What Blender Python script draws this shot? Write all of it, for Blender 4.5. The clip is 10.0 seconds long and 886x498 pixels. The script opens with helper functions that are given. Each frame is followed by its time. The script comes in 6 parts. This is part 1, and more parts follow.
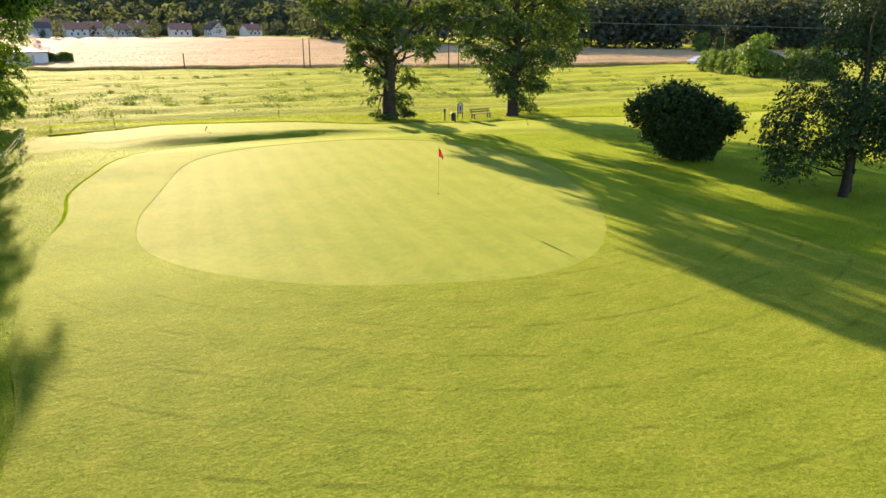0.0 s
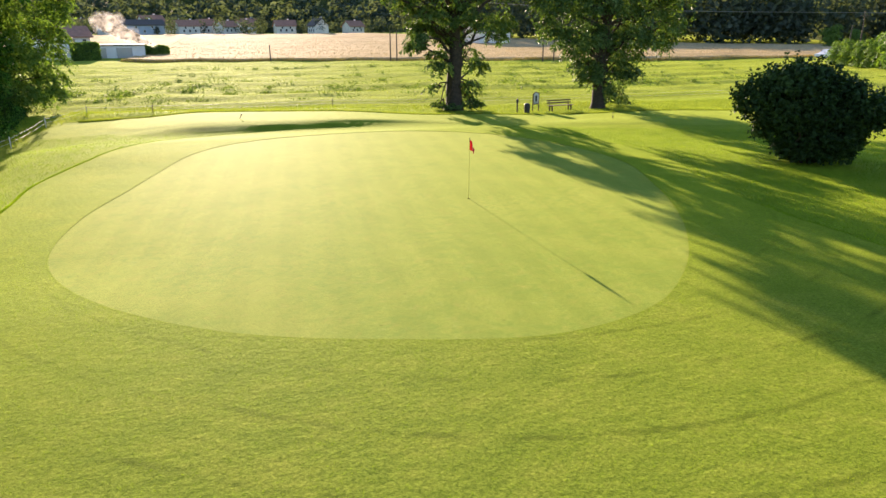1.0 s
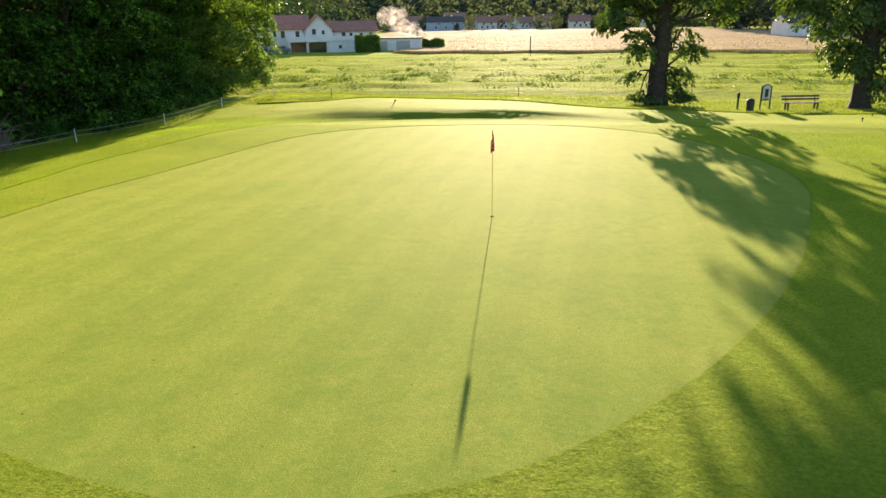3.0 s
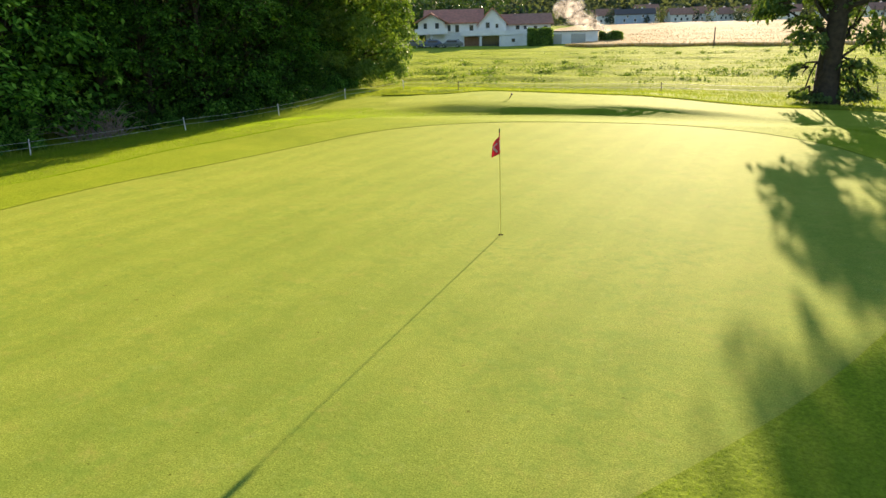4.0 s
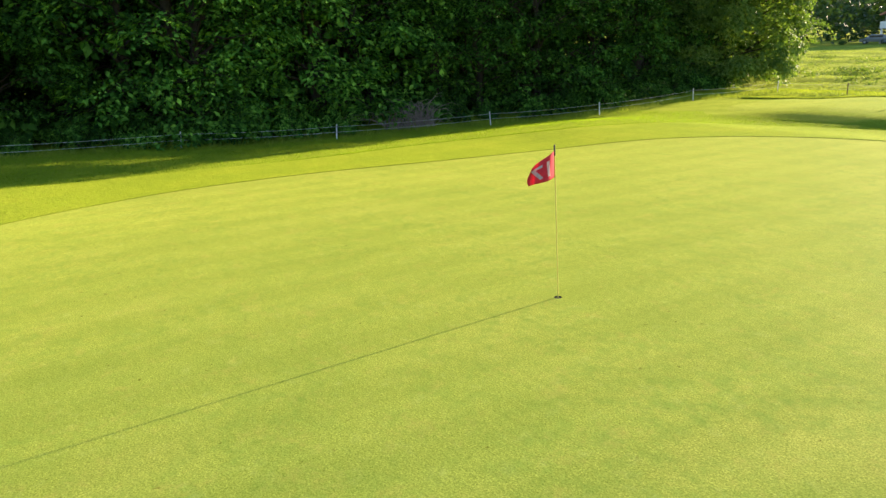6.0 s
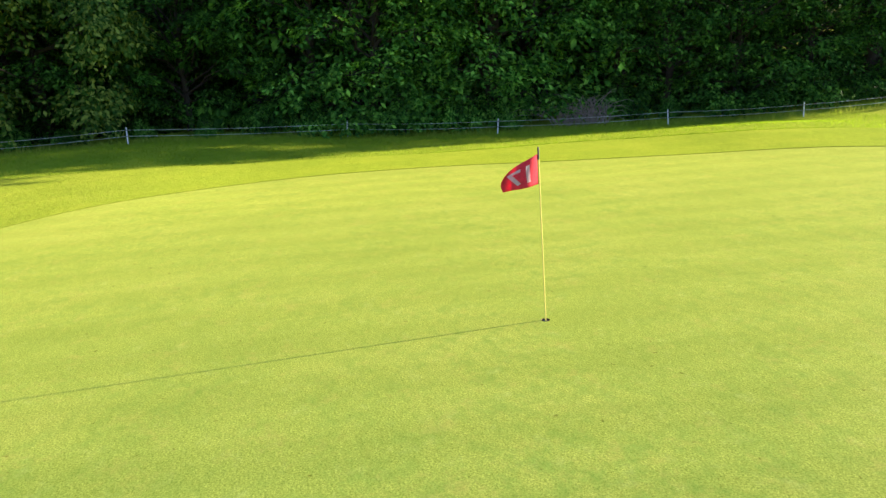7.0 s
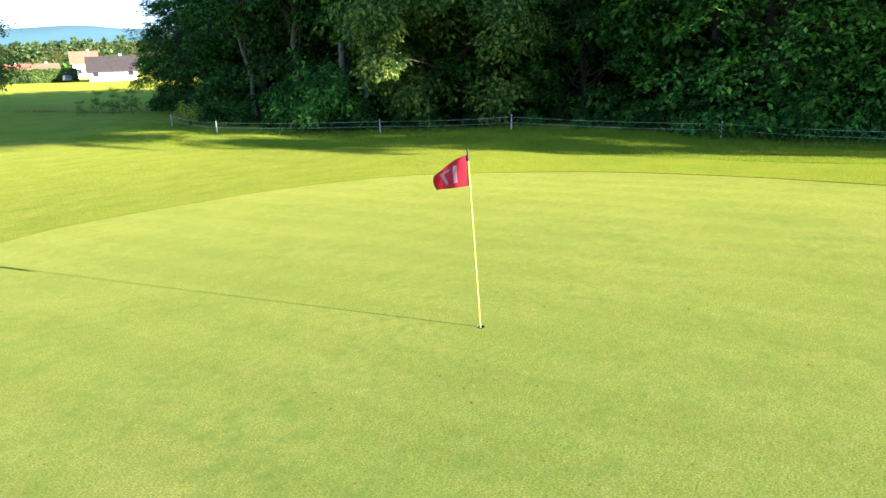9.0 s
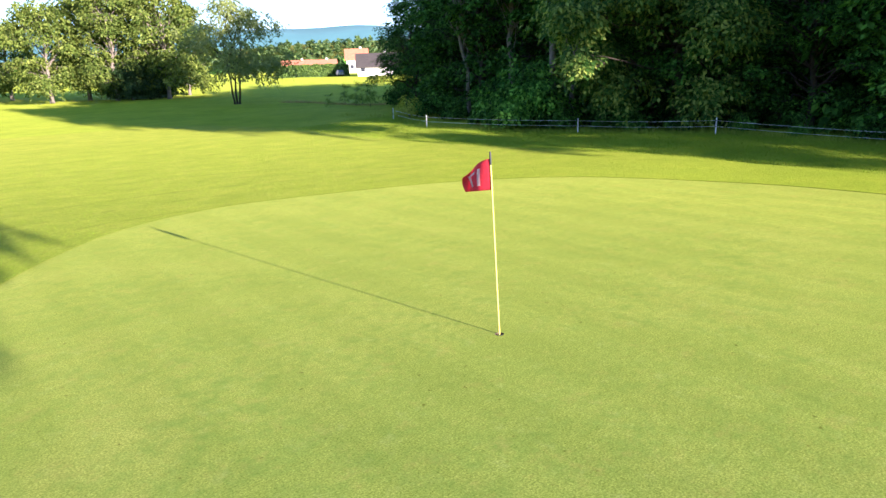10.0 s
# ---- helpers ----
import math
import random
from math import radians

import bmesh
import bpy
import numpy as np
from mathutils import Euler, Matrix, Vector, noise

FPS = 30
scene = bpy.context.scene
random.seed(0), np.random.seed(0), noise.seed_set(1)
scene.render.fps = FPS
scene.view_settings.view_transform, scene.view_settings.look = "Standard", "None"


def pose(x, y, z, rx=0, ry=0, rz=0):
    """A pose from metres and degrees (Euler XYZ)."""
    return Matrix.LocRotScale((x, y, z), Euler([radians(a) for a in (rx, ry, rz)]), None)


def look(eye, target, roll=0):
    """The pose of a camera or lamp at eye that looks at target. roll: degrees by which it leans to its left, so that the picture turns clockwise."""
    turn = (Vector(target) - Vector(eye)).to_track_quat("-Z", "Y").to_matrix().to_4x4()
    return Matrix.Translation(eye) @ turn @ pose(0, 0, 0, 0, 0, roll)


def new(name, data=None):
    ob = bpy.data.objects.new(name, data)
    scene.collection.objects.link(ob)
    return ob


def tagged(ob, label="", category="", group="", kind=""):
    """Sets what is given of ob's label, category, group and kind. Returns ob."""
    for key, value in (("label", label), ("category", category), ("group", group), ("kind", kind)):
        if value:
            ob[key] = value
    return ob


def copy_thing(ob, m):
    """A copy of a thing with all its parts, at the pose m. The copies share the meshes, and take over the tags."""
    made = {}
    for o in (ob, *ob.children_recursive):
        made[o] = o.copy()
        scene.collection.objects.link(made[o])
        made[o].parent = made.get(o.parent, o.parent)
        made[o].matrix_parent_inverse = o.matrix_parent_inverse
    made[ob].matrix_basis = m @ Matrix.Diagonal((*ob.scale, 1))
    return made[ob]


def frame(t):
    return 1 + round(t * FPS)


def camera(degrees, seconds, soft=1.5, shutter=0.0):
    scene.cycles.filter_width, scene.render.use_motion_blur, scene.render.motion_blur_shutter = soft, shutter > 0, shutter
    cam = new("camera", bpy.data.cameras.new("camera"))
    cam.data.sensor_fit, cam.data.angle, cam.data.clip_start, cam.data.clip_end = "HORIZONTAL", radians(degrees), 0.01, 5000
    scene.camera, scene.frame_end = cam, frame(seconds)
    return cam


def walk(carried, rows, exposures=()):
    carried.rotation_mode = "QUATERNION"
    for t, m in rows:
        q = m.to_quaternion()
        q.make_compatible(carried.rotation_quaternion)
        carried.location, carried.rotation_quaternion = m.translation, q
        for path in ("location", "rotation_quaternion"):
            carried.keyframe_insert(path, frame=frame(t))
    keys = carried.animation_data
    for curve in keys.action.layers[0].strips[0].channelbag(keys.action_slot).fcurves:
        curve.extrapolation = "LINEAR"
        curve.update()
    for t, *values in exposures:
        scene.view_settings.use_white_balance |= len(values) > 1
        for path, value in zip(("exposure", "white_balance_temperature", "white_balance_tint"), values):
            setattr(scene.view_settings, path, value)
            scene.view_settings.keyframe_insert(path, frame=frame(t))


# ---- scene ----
cam = camera(64.1, 10.0)

PATH = [
    (0, (-13.771, -28.239, 7.296), (-12.923, -26.531, 6.693), 0.1),
    (0.5, (-10.814, -24.938, 6.464), (-10.099, -23.17, 5.86), 0.0),
    (1, (-8.235, -22.587, 5.75), (-7.649, -20.772, 5.147), -0.2),
    (1.5, (-5.791, -21.101, 5.316), (-5.389, -19.237, 4.715), -0.3),
    (2, (-3.464, -19.733, 4.997), (-3.268, -17.836, 4.395), -0.4),
    (2.5, (-1.332, -18.389, 4.712), (-1.334, -16.482, 4.109), -0.7),
    (3.8, (3.348, -13.872, 4.116), (2.754, -12.059, 3.516), -1.4),
    (4, (3.901, -13.065, 4.019), (3.201, -11.29, 3.417), -1.6),
    (4.5, (4.949, -11.376, 3.855), (3.999, -9.72, 3.258), -1.8),
    (5, (5.787, -9.648, 3.724), (4.591, -8.158, 3.133), -2.1),
    (5.5, (6.329, -8.047, 3.627), (4.922, -6.751, 3.043), -2.3),
    (5.7, (6.546, -7.344, 3.551), (5.052, -6.144, 2.978), -2.4),
    (6.8, (7.405, -3.916, 3.357), (5.588, -3.296, 2.798), -2.7),
    (7, (7.53, -3.196, 3.28), (5.668, -2.716, 2.73), -2.8),
    (7.5, (7.806, -1.541, 3.178), (5.886, -1.393, 2.64), -3.0),
    (8, (7.85, 0.24, 3.09), (5.931, 0.026, 2.568), -2.9),
    (8.5, (7.671, 1.748, 3.052), (5.812, 1.214, 2.541), -2.9),
    (9, (7.265, 3.232, 3.019), (5.537, 2.357, 2.522), -2.9),
    (9.5, (6.729, 4.377, 3.043), (5.175, 3.216, 2.555), -2.7),
    (10, (5.803, 5.265, 2.963), (4.472, 3.85, 2.488), -2.4),
]
walk(cam, [(t, look(eye, target, roll)) for t, eye, target, roll in PATH], exposures=[(0, 1.94, 6680, 27), (1, 1.84, 6340, 20), (2.5, 1.75, 6460, 18), (4.5, 1.74, 6780, 12), (5.7, 1.96, 6480, 15), (7, 2.18, 5900, 17), (8.5, 2.21, 5380, 23), (10, 2.0, 5300, 28)])

# ---- light ----
SUN_EL, SUN_AZ = radians(11.7), radians(0.0)
world = bpy.data.worlds.new("sky_world")
scene.world = world
world.use_nodes = True
wn, wl = world.node_tree.nodes, world.node_tree.links
sky = wn.new("ShaderNodeTexSky")
sky.sky_type, sky.sun_disc = "NISHITA", False
sky.sun_elevation, sky.sun_rotation = SUN_EL, SUN_AZ
sky.altitude, sky.air_density, sky.dust_density, sky.ozone_density = 450, 0.85, 0.25, 1.2
wl.new(sky.outputs[0], wn["Background"].inputs[0])
wn["Background"].inputs[1].default_value = 0.090
sun_data = bpy.data.lights.new("sun", "SUN")
sun_data.energy, sun_data.angle, sun_data.color = 5.0, radians(0.5), (1.0, 0.80, 0.56)
sun = new("sun", sun_data)
sun.matrix_world = look((0, 60, 60 * math.tan(SUN_EL)), (0, 0, 0))


# ---- materials ----
def material(name):
    mat = bpy.data.materials.new(name)
    mat.use_nodes = True
    return mat, mat.node_tree.nodes, mat.node_tree.links, mat.node_tree.nodes["Principled BSDF"]


def noise_node(nodes, links, scale, detail=4.0, rough=0.6, stretch=None, turn=0.0):
    coord = nodes.new("ShaderNodeNewGeometry")
    tex = nodes.new("ShaderNodeTexNoise")
    tex.inputs["Scale"].default_value = scale
    tex.inputs["Detail"].default_value = detail
    tex.inputs["Roughness"].default_value = rough
    if stretch:
        mp = nodes.new("ShaderNodeMapping")
        mp.inputs["Scale"].default_value = stretch
        mp.inputs["Rotation"].default_value = (0, 0, turn)
        links.new(coord.outputs["Position"], mp.inputs["Vector"])
        links.new(mp.outputs[0], tex.inputs["Vector"])
    else:
        links.new(coord.outputs["Position"], tex.inputs["Vector"])
    return tex.outputs["Fac"]


def ramp(nodes, links, fac, stops):
    r = nodes.new("ShaderNodeValToRGB")
    els = r.color_ramp.elements
    while len(els) < len(stops):
        els.new(0.5)
    for e, (p, c) in zip(els, stops):
        e.position, e.color = p, (*c, 1)
    links.new(fac, r.inputs[0])
    return r.outputs[0]


def mix(nodes, links, fac, a, b, blend="MIX"):
    m = nodes.new("ShaderNodeMix")
    m.data_type, m.blend_type = "RGBA", blend
    for sock, v in ((m.inputs[0], fac), (m.inputs[6], a), (m.inputs[7], b)):
        if isinstance(v, (int, float)):
            sock.default_value = v
        elif isinstance(v, tuple):
            sock.default_value = (*v, 1)
        else:
            links.new(v, sock)
    return m.outputs[2]


def bump(nodes, links, height, strength, distance, normal=None):
    b = nodes.new("ShaderNodeBump")
    b.inputs["Strength"].default_value = strength
    b.inputs["Distance"].default_value = distance
    links.new(height, b.inputs["Height"])
    if normal:
        links.new(normal, b.inputs["Normal"])
    return b.outputs[0]


def plain(name, colour, rough=0.7, metal=0.0, vary=0.25, scale=6.0, relief=0.0):
    mat, n, l, p = material(name)
    dark = tuple(c * (1 - vary) for c in colour)
    light = tuple(min(1, c * (1 + vary)) for c in colour)
    fac = noise_node(n, l, scale, 6)
    l.new(ramp(n, l, fac, [(0.3, dark), (0.7, light)]), p.inputs["Base Color"])
    p.inputs["Roughness"].default_value, p.inputs["Metallic"].default_value = rough, metal
    if relief:
        l.new(bump(n, l, noise_node(n, l, scale * 4, 6), 0.6, relief), p.inputs["Normal"])
    return mat


def turf(name, dark, mid, light, big, fine, relief, patch=(0.3, 0.26, 0.06), patch_at=0.68, stretch=None):
    """Mown or rough grass: broad drifts of colour, yellowed patches, fine blades in relief."""
    mat, n, l, p = material(name)
    broad = ramp(n, l, noise_node(n, l, big, 5, 0.6, stretch, 0.35), [(0.3, dark), (0.5, mid), (0.72, light)])
    small = ramp(n, l, noise_node(n, l, fine, 4, 0.7), [(0.36, (0.5, 0.56, 0.42)), (0.64, (1.34, 1.28, 1.25))])
    col = mix(n, l, 1.0, broad, small, "MULTIPLY")
    dry = ramp(n, l, noise_node(n, l, big * 2.3, 6, 0.7), [(patch_at, (0, 0, 0)), (patch_at + 0.14, (0.6, 0.6, 0.6))])
    col = mix(n, l, dry, col, patch)
    l.new(col, p.inputs["Base Color"])
    p.inputs["Roughness"].default_value = 0.85
    p.inputs["Specular IOR Level"].default_value = 0.028
    p.inputs["Sheen Weight"].default_value = 0.16
    p.inputs["Sheen Roughness"].default_value = 0.5
    p.inputs["Sheen Tint"].default_value = (0.8, 0.85, 0.08, 1)
    b1 = bump(n, l, noise_node(n, l, fine * 1.3, 5, 0.75), 1.0, relief)
    l.new(bump(n, l, noise_node(n, l, fine * 0.25, 4), 0.7, relief * 2.5, b1), p.inputs["Normal"])
    return mat


M_GREEN = turf("putting_turf", (0.216, 0.303, 0.053), (0.263, 0.343, 0.061), (0.322, 0.375, 0.077), 0.35, 55, 0.0016)
M_COLLAR = turf("collar_turf", (0.168, 0.274, 0.028), (0.213, 0.313, 0.033), (0.261, 0.343, 0.045), 0.5, 24, 0.01)
M_ROUGH = turf("rough_turf", (0.110, 0.209, 0.012), (0.168, 0.274, 0.016), (0.225, 0.313, 0.025), 0.45, 26, 0.015, (0.27, 0.27, 0.04), 0.76, stretch=(1, 1.3, 1))
M_APRON = turf("apron_turf", (0.164, 0.274, 0.014), (0.209, 0.313, 0.017), (0.261, 0.343, 0.024), 0.5, 22, 0.014, (0.27, 0.28, 0.04), 0.74)
M_MEADOW = turf("meadow_grass", (0.140, 0.218, 0.036), (0.215, 0.295, 0.055), (0.305, 0.38, 0.082), 0.12, 5.0, 0.05, stretch=(0.5, 1.5, 1))
M_WHEAT = turf("ripe_wheat", (0.46, 0.345, 0.20), (0.56, 0.425, 0.25), (0.66, 0.52, 0.33), 0.08, 5.0, 0.1, (0.3, 0.24, 0.08), 0.75, (0.3, 2.2, 1))
M_MEADOW.node_tree.nodes["Principled BSDF"].inputs["Specular IOR Level"].default_value = 0.005
M_ROUGH.node_tree.nodes["Principled BSDF"].inputs["Specular IOR Level"].default_value = 0.018
M_APRON.node_tree.nodes["Principled BSDF"].inputs["Specular IOR Level"].default_value = 0.02
M_WHEAT.node_tree.nodes["Principled BSDF"].inputs["Specular IOR Level"].default_value = 0.006
M_WHEAT.node_tree.nodes["Principled BSDF"].inputs["Sheen Weight"].default_value = 0.0
M_HILL = turf("wooded_hill", (0.012, 0.026, 0.014), (0.018, 0.034, 0.019), (0.026, 0.044, 0.025), 0.02, 0.15, 3.0, (0.05, 0.06, 0.03), 0.72)


def less_sheen(mat, sheen, gloss):
    p = mat.node_tree.nodes["Principled BSDF"]
    p.inputs["Sheen Weight"].default_value = sheen
    p.inputs["Specular IOR Level"].default_value = gloss


less_sheen(M_GREEN, 0.13, 0.02)
less_sheen(M_COLLAR, 0.14, 0.02)
less_sheen(M_APRON, 0.15, 0.02)


def mottled(mat):
    """Patches of bluer and browner turf, the size of a hand to a stride, and a fine grain."""
    n, l = mat.node_tree.nodes, mat.node_tree.links
    p = n["Principled BSDF"]
    old = p.inputs["Base Color"].links[0].from_socket
    where = ramp(n, l, noise_node(n, l, 0.45, 4, 0.6), [(0.38, (0.25, 0.25, 0.25)), (0.62, (1, 1, 1))])
    cool = ramp(n, l, noise_node(n, l, 3.0, 9, 0.78), [(0.45, (0, 0, 0)), (0.62, (0.75, 0.75, 0.75))])
    col = mix(n, l, mix(n, l, 1.0, cool, where, "MULTIPLY"), old, (0.145, 0.255, 0.040))
    pale = ramp(n, l, noise_node(n, l, 3.4, 9, 0.78), [(0.55, (0, 0, 0)), (0.70, (0.5, 0.5, 0.5))])
    col = mix(n, l, pale, col, (0.33, 0.40, 0.115))
    brown = ramp(n, l, noise_node(n, l, 1.9, 10, 0.82), [(0.53, (0, 0, 0)), (0.67, (0.62, 0.62, 0.62))])
    col = mix(n, l, brown, col, (0.33, 0.32, 0.075))
    grain = ramp(n, l, noise_node(n, l, 48, 4, 0.8), [(0.38, (0.78, 0.81, 0.74)), (0.62, (1.15, 1.14, 1.14))])
    col = mix(n, l, 1.0, col, grain, "MULTIPLY")
    tufts = ramp(n, l, noise_node(n, l, 11, 6, 0.85), [(0.38, (0.88, 0.90, 0.84)), (0.62, (1.10, 1.08, 1.12))])
    col = mix(n, l, 1.0, col, tufts, "MULTIPLY")
    specks = ramp(n, l, noise_node(n, l, 9.0, 2, 0.5), [(0.70, (1, 1, 1)), (0.77, (0.5, 0.45, 0.4))])
    l.new(mix(n, l, 1.0, col, specks, "MULTIPLY"), p.inputs["Base Color"])


def longer_south(mat, colours):
    """Collar turf that passes gradually into the longer grass of the approach."""
    n, l = mat.node_tree.nodes, mat.node_tree.links
    p = n["Principled BSDF"]
    old = p.inputs["Base Color"].links[0].from_socket
    sep = n.new("ShaderNodeSeparateXYZ")
    l.new(n.new("ShaderNodeNewGeometry").outputs["Position"], sep.inputs[0])
    wob = n.new("ShaderNodeMath")
    wob.operation, wob.inputs[1].default_value = "MULTIPLY", 9.0
    l.new(noise_node(n, l, 0.25, 4), wob.inputs[0])
    add = n.new("ShaderNodeMath")
    add.operation = "ADD"
    l.new(sep.outputs[1], add.inputs[0])
    l.new(wob.outputs[0], add.inputs[1])
    rng_ = n.new("ShaderNodeMapRange")
    rng_.inputs["From Min"].default_value, rng_.inputs["From Max"].default_value = 3.0, -8.0
    l.new(add.outputs[0], rng_.inputs["Value"])
    broad = ramp(n, l, noise_node(n, l, 0.7, 8, 0.72, (1, 1.4, 1), 0.2), [(0.26, colours[0]), (0.5, colours[1]), (0.76, colours[2])])
    small = ramp(n, l, noise_node(n, l, 17, 6, 0.85), [(0.38, (0.52, 0.58, 0.46)), (0.62, (1.36, 1.31, 1.29))])
    long_ = mix(n, l, 1.0, broad, small, "MULTIPLY")
    # thin curved marks of mower and trolley wheels, broken up by drifts
    w = n.new("ShaderNodeTexWave")
    w.wave_type, w.rings_direction = "RINGS", "Z"
    w.inputs["Scale"].default_value, w.inputs["Distortion"].default_value = 0.19, 3.0
    w.inputs["Detail"].default_value, w.inputs["Detail Scale"].default_value = 3.0, 0.35
    l.new(n.new("ShaderNodeNewGeometry").outputs["Position"], w.inputs["Vector"])
    track = ramp(n, l, w.outputs["Fac"], [(0.0, (1, 1, 1)), (0.035, (0, 0, 0))])
    gaps = ramp(n, l, noise_node(n, l, 0.7, 5, 0.7), [(0.44, (0, 0, 0)), (0.58, (0.75, 0.75, 0.75))])
    long_ = mix(n, l, mix(n, l, 1.0, track, gaps, "MULTIPLY"), long_, (0.075, 0.12, 0.012))
    l.new(mix(n, l, rng_.outputs[0], old, long_), p.inputs["Base Color"])


longer_south(M_APRON, ((0.107, 0.183, 0.016), (0.18, 0.252, 0.026), (0.27, 0.308, 0.045)))


def striped(mat):
    """Faint mowing stripes along the green."""
    n, l = mat.node_tree.nodes, mat.node_tree.links
    p = n["Principled BSDF"]
    old = p.inputs["Base Color"].links[0].from_socket
    geo = n.new("ShaderNodeNewGeometry")
    mp = n.new("ShaderNodeMapping")
    mp.inputs["Rotation"].default_value = (0, 0, 0.12)
    l.new(geo.outputs["Position"], mp.inputs["Vector"])
    w = n.new("ShaderNodeTexWave")
    w.wave_type, w.bands_direction = "BANDS", "X"
    w.inputs["Scale"].default_value = 0.26
    w.inputs["Distortion"].default_value = 1.1
    w.inputs["Detail"].default_value = 2.0
    l.new(mp.outputs[0], w.inputs["Vector"])
    bands = ramp(n, l, w.outputs["Fac"], [(0.30, (0.960, 0.969, 0.953)), (0.70, (1.028, 1.025, 1.028))])
    l.new(mix(n, l, 1.0, old, bands, "MULTIPLY"), p.inputs["Base Color"])


mottled(M_GREEN)
striped(M_GREEN)


def leafy(name, dark, mid, light, through_part=0.35, gloss=0.2, clump=0.0, rough=0.55):
    mat, n, l, p = material(name)
    geo = n.new("ShaderNodeNewGeometry")
    each = ramp(n, l, geo.outputs["Random Per Island"], [(0.0, dark), (0.45, mid), (1.0, light)])
    drift = ramp(n, l, noise_node(n, l, 0.35, 3), [(0.35, (0.75, 0.8, 0.75)), (0.65, (1.2, 1.15, 1.0))])
    col = mix(n, l, 1.0, each, drift, "MULTIPLY")
    # Lit and shaded clumps are imitated by colour noise on the leaves.
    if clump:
        clump_shading = ramp(n, l, noise_node(n, l, clump, 2), [(0.38, (0.45, 0.5, 0.5)), (0.62, (1.75, 1.62, 1.4))])
        col = mix(n, l, 1.0, col, clump_shading, "MULTIPLY")
    l.new(col, p.inputs["Base Color"])
    p.inputs["Roughness"].default_value = rough
    p.inputs["Specular IOR Level"].default_value = gloss
    tr = n.new("ShaderNodeBsdfTranslucent")
    l.new(mix(n, l, 1.0, col, (1.5, 1.5, 0.5), "MULTIPLY"), tr.inputs["Color"])
    m = n.new("ShaderNodeMixShader")
    m.inputs[0].default_value = through_part
    l.new(p.outputs[0], m.inputs[1])
    l.new(tr.outputs[0], m.inputs[2])
    l.new(m.outputs[0], n["Material Output"].inputs[0])
    return mat


M_LEAF = leafy("broad_leaves", (0.04, 0.085, 0.022), (0.075, 0.135, 0.038), (0.14, 0.205, 0.065), 0.30, 0.3)
# Shaded and lit tones of the same woodland foliage, light put into the colour.
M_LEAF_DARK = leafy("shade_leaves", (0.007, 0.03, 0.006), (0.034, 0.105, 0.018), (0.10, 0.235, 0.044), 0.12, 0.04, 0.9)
M_LEAF_LIT = leafy("lit_wood_leaves", (0.009, 0.04, 0.008), (0.066, 0.20, 0.032), (0.205, 0.43, 0.08), 0.14, 0.04, 0.9)
M_LEAF_BUSH = leafy("bush_leaves", (0.03, 0.06, 0.02), (0.038, 0.078, 0.026), (0.07, 0.13, 0.04), 0.15, 0.15)
# Greyed, lightened green: distance haze is mixed into this leaf colour.
M_LEAF_FAR = leafy("hazy_far_leaves", (0.05, 0.07, 0.06), (0.08, 0.105, 0.09), (0.12, 0.145, 0.12), 0.3, 0.0)
M_LEAF_YELLOW = leafy("yellow_green_leaves", (0.22, 0.28, 0.04), (0.32, 0.38, 0.06), (0.42, 0.46, 0.09), 0.35, 0.1)
M_LEAF_WEED = leafy("weed_leaves", (0.10, 0.165, 0.045), (0.135, 0.21, 0.055), (0.18, 0.255, 0.07), 0.3, 0.05)
M_LEAF_GREY = leafy("willow_leaves", (0.13, 0.18, 0.055), (0.20, 0.25, 0.085), (0.29, 0.33, 0.115))
M_LEAF_FAIRWAY = leafy("fairway_leaves", (0.05, 0.085, 0.015), (0.13, 0.185, 0.034), (0.24, 0.29, 0.065), 0.25, 0.05)
M_BLADE = leafy("grass_blades", (0.132, 0.24, 0.014), (0.192, 0.31, 0.02), (0.26, 0.37, 0.03), 0.42, 0.0)
M_BLADE_MEADOW = leafy("meadow_blades", (0.18, 0.25, 0.045), (0.245, 0.315, 0.06), (0.32, 0.375, 0.085), 0.34, 0.0)
M_BLADE_SHORT = leafy("short_blades", (0.165, 0.30, 0.02), (0.235, 0.38, 0.026), (0.31, 0.43, 0.04), 0.4, 0.0)
# Sun caught by the green's raised rim is put into this brighter colour.
M_BLADE_RIM = leafy("rim_blades", (0.20, 0.32, 0.05), (0.27, 0.39, 0.07), (0.34, 0.43, 0.09), 0.42, 0.05)
# The palest tone paints the sprays that catch the sun.
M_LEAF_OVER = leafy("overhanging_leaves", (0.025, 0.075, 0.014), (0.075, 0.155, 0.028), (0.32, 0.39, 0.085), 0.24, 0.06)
M_LEAF_SUN = leafy("sunny_leaves", (0.075, 0.14, 0.03), (0.13, 0.225, 0.052), (0.21, 0.31, 0.085), 0.33, 0.1)
M_EARS = leafy("wheat_ears", (0.42, 0.31, 0.18), (0.56, 0.42, 0.25), (0.68, 0.54, 0.35), 0.08, 0.0)
M_DRY = leafy("dry_weeds", (0.22, 0.17, 0.08), (0.32, 0.25, 0.12), (0.42, 0.35, 0.16), 0.2, 0.05)
M_BARK = plain("bark", (0.045, 0.033, 0.022), 0.9, 0, 0.45, 5, 0.03)
M_BARK_PALE = plain("pale_bark", (0.19, 0.165, 0.125), 0.9, 0, 0.4, 7, 0.02)
M_TWIG = plain("dry_twigs", (0.27, 0.20, 0.17), 0.9, 0, 0.35, 8)
M_WHITE = plain("white_plaster", (0.80, 0.78, 0.74), 0.85, 0, 0.08, 0.8)
M_PLASTER = plain("pale_plaster", (0.74, 0.72, 0.68), 0.9, 0, 0.15, 0.6)
M_POST = plain("white_plastic", (0.76, 0.76, 0.74), 0.5, 0, 0.15, 12)
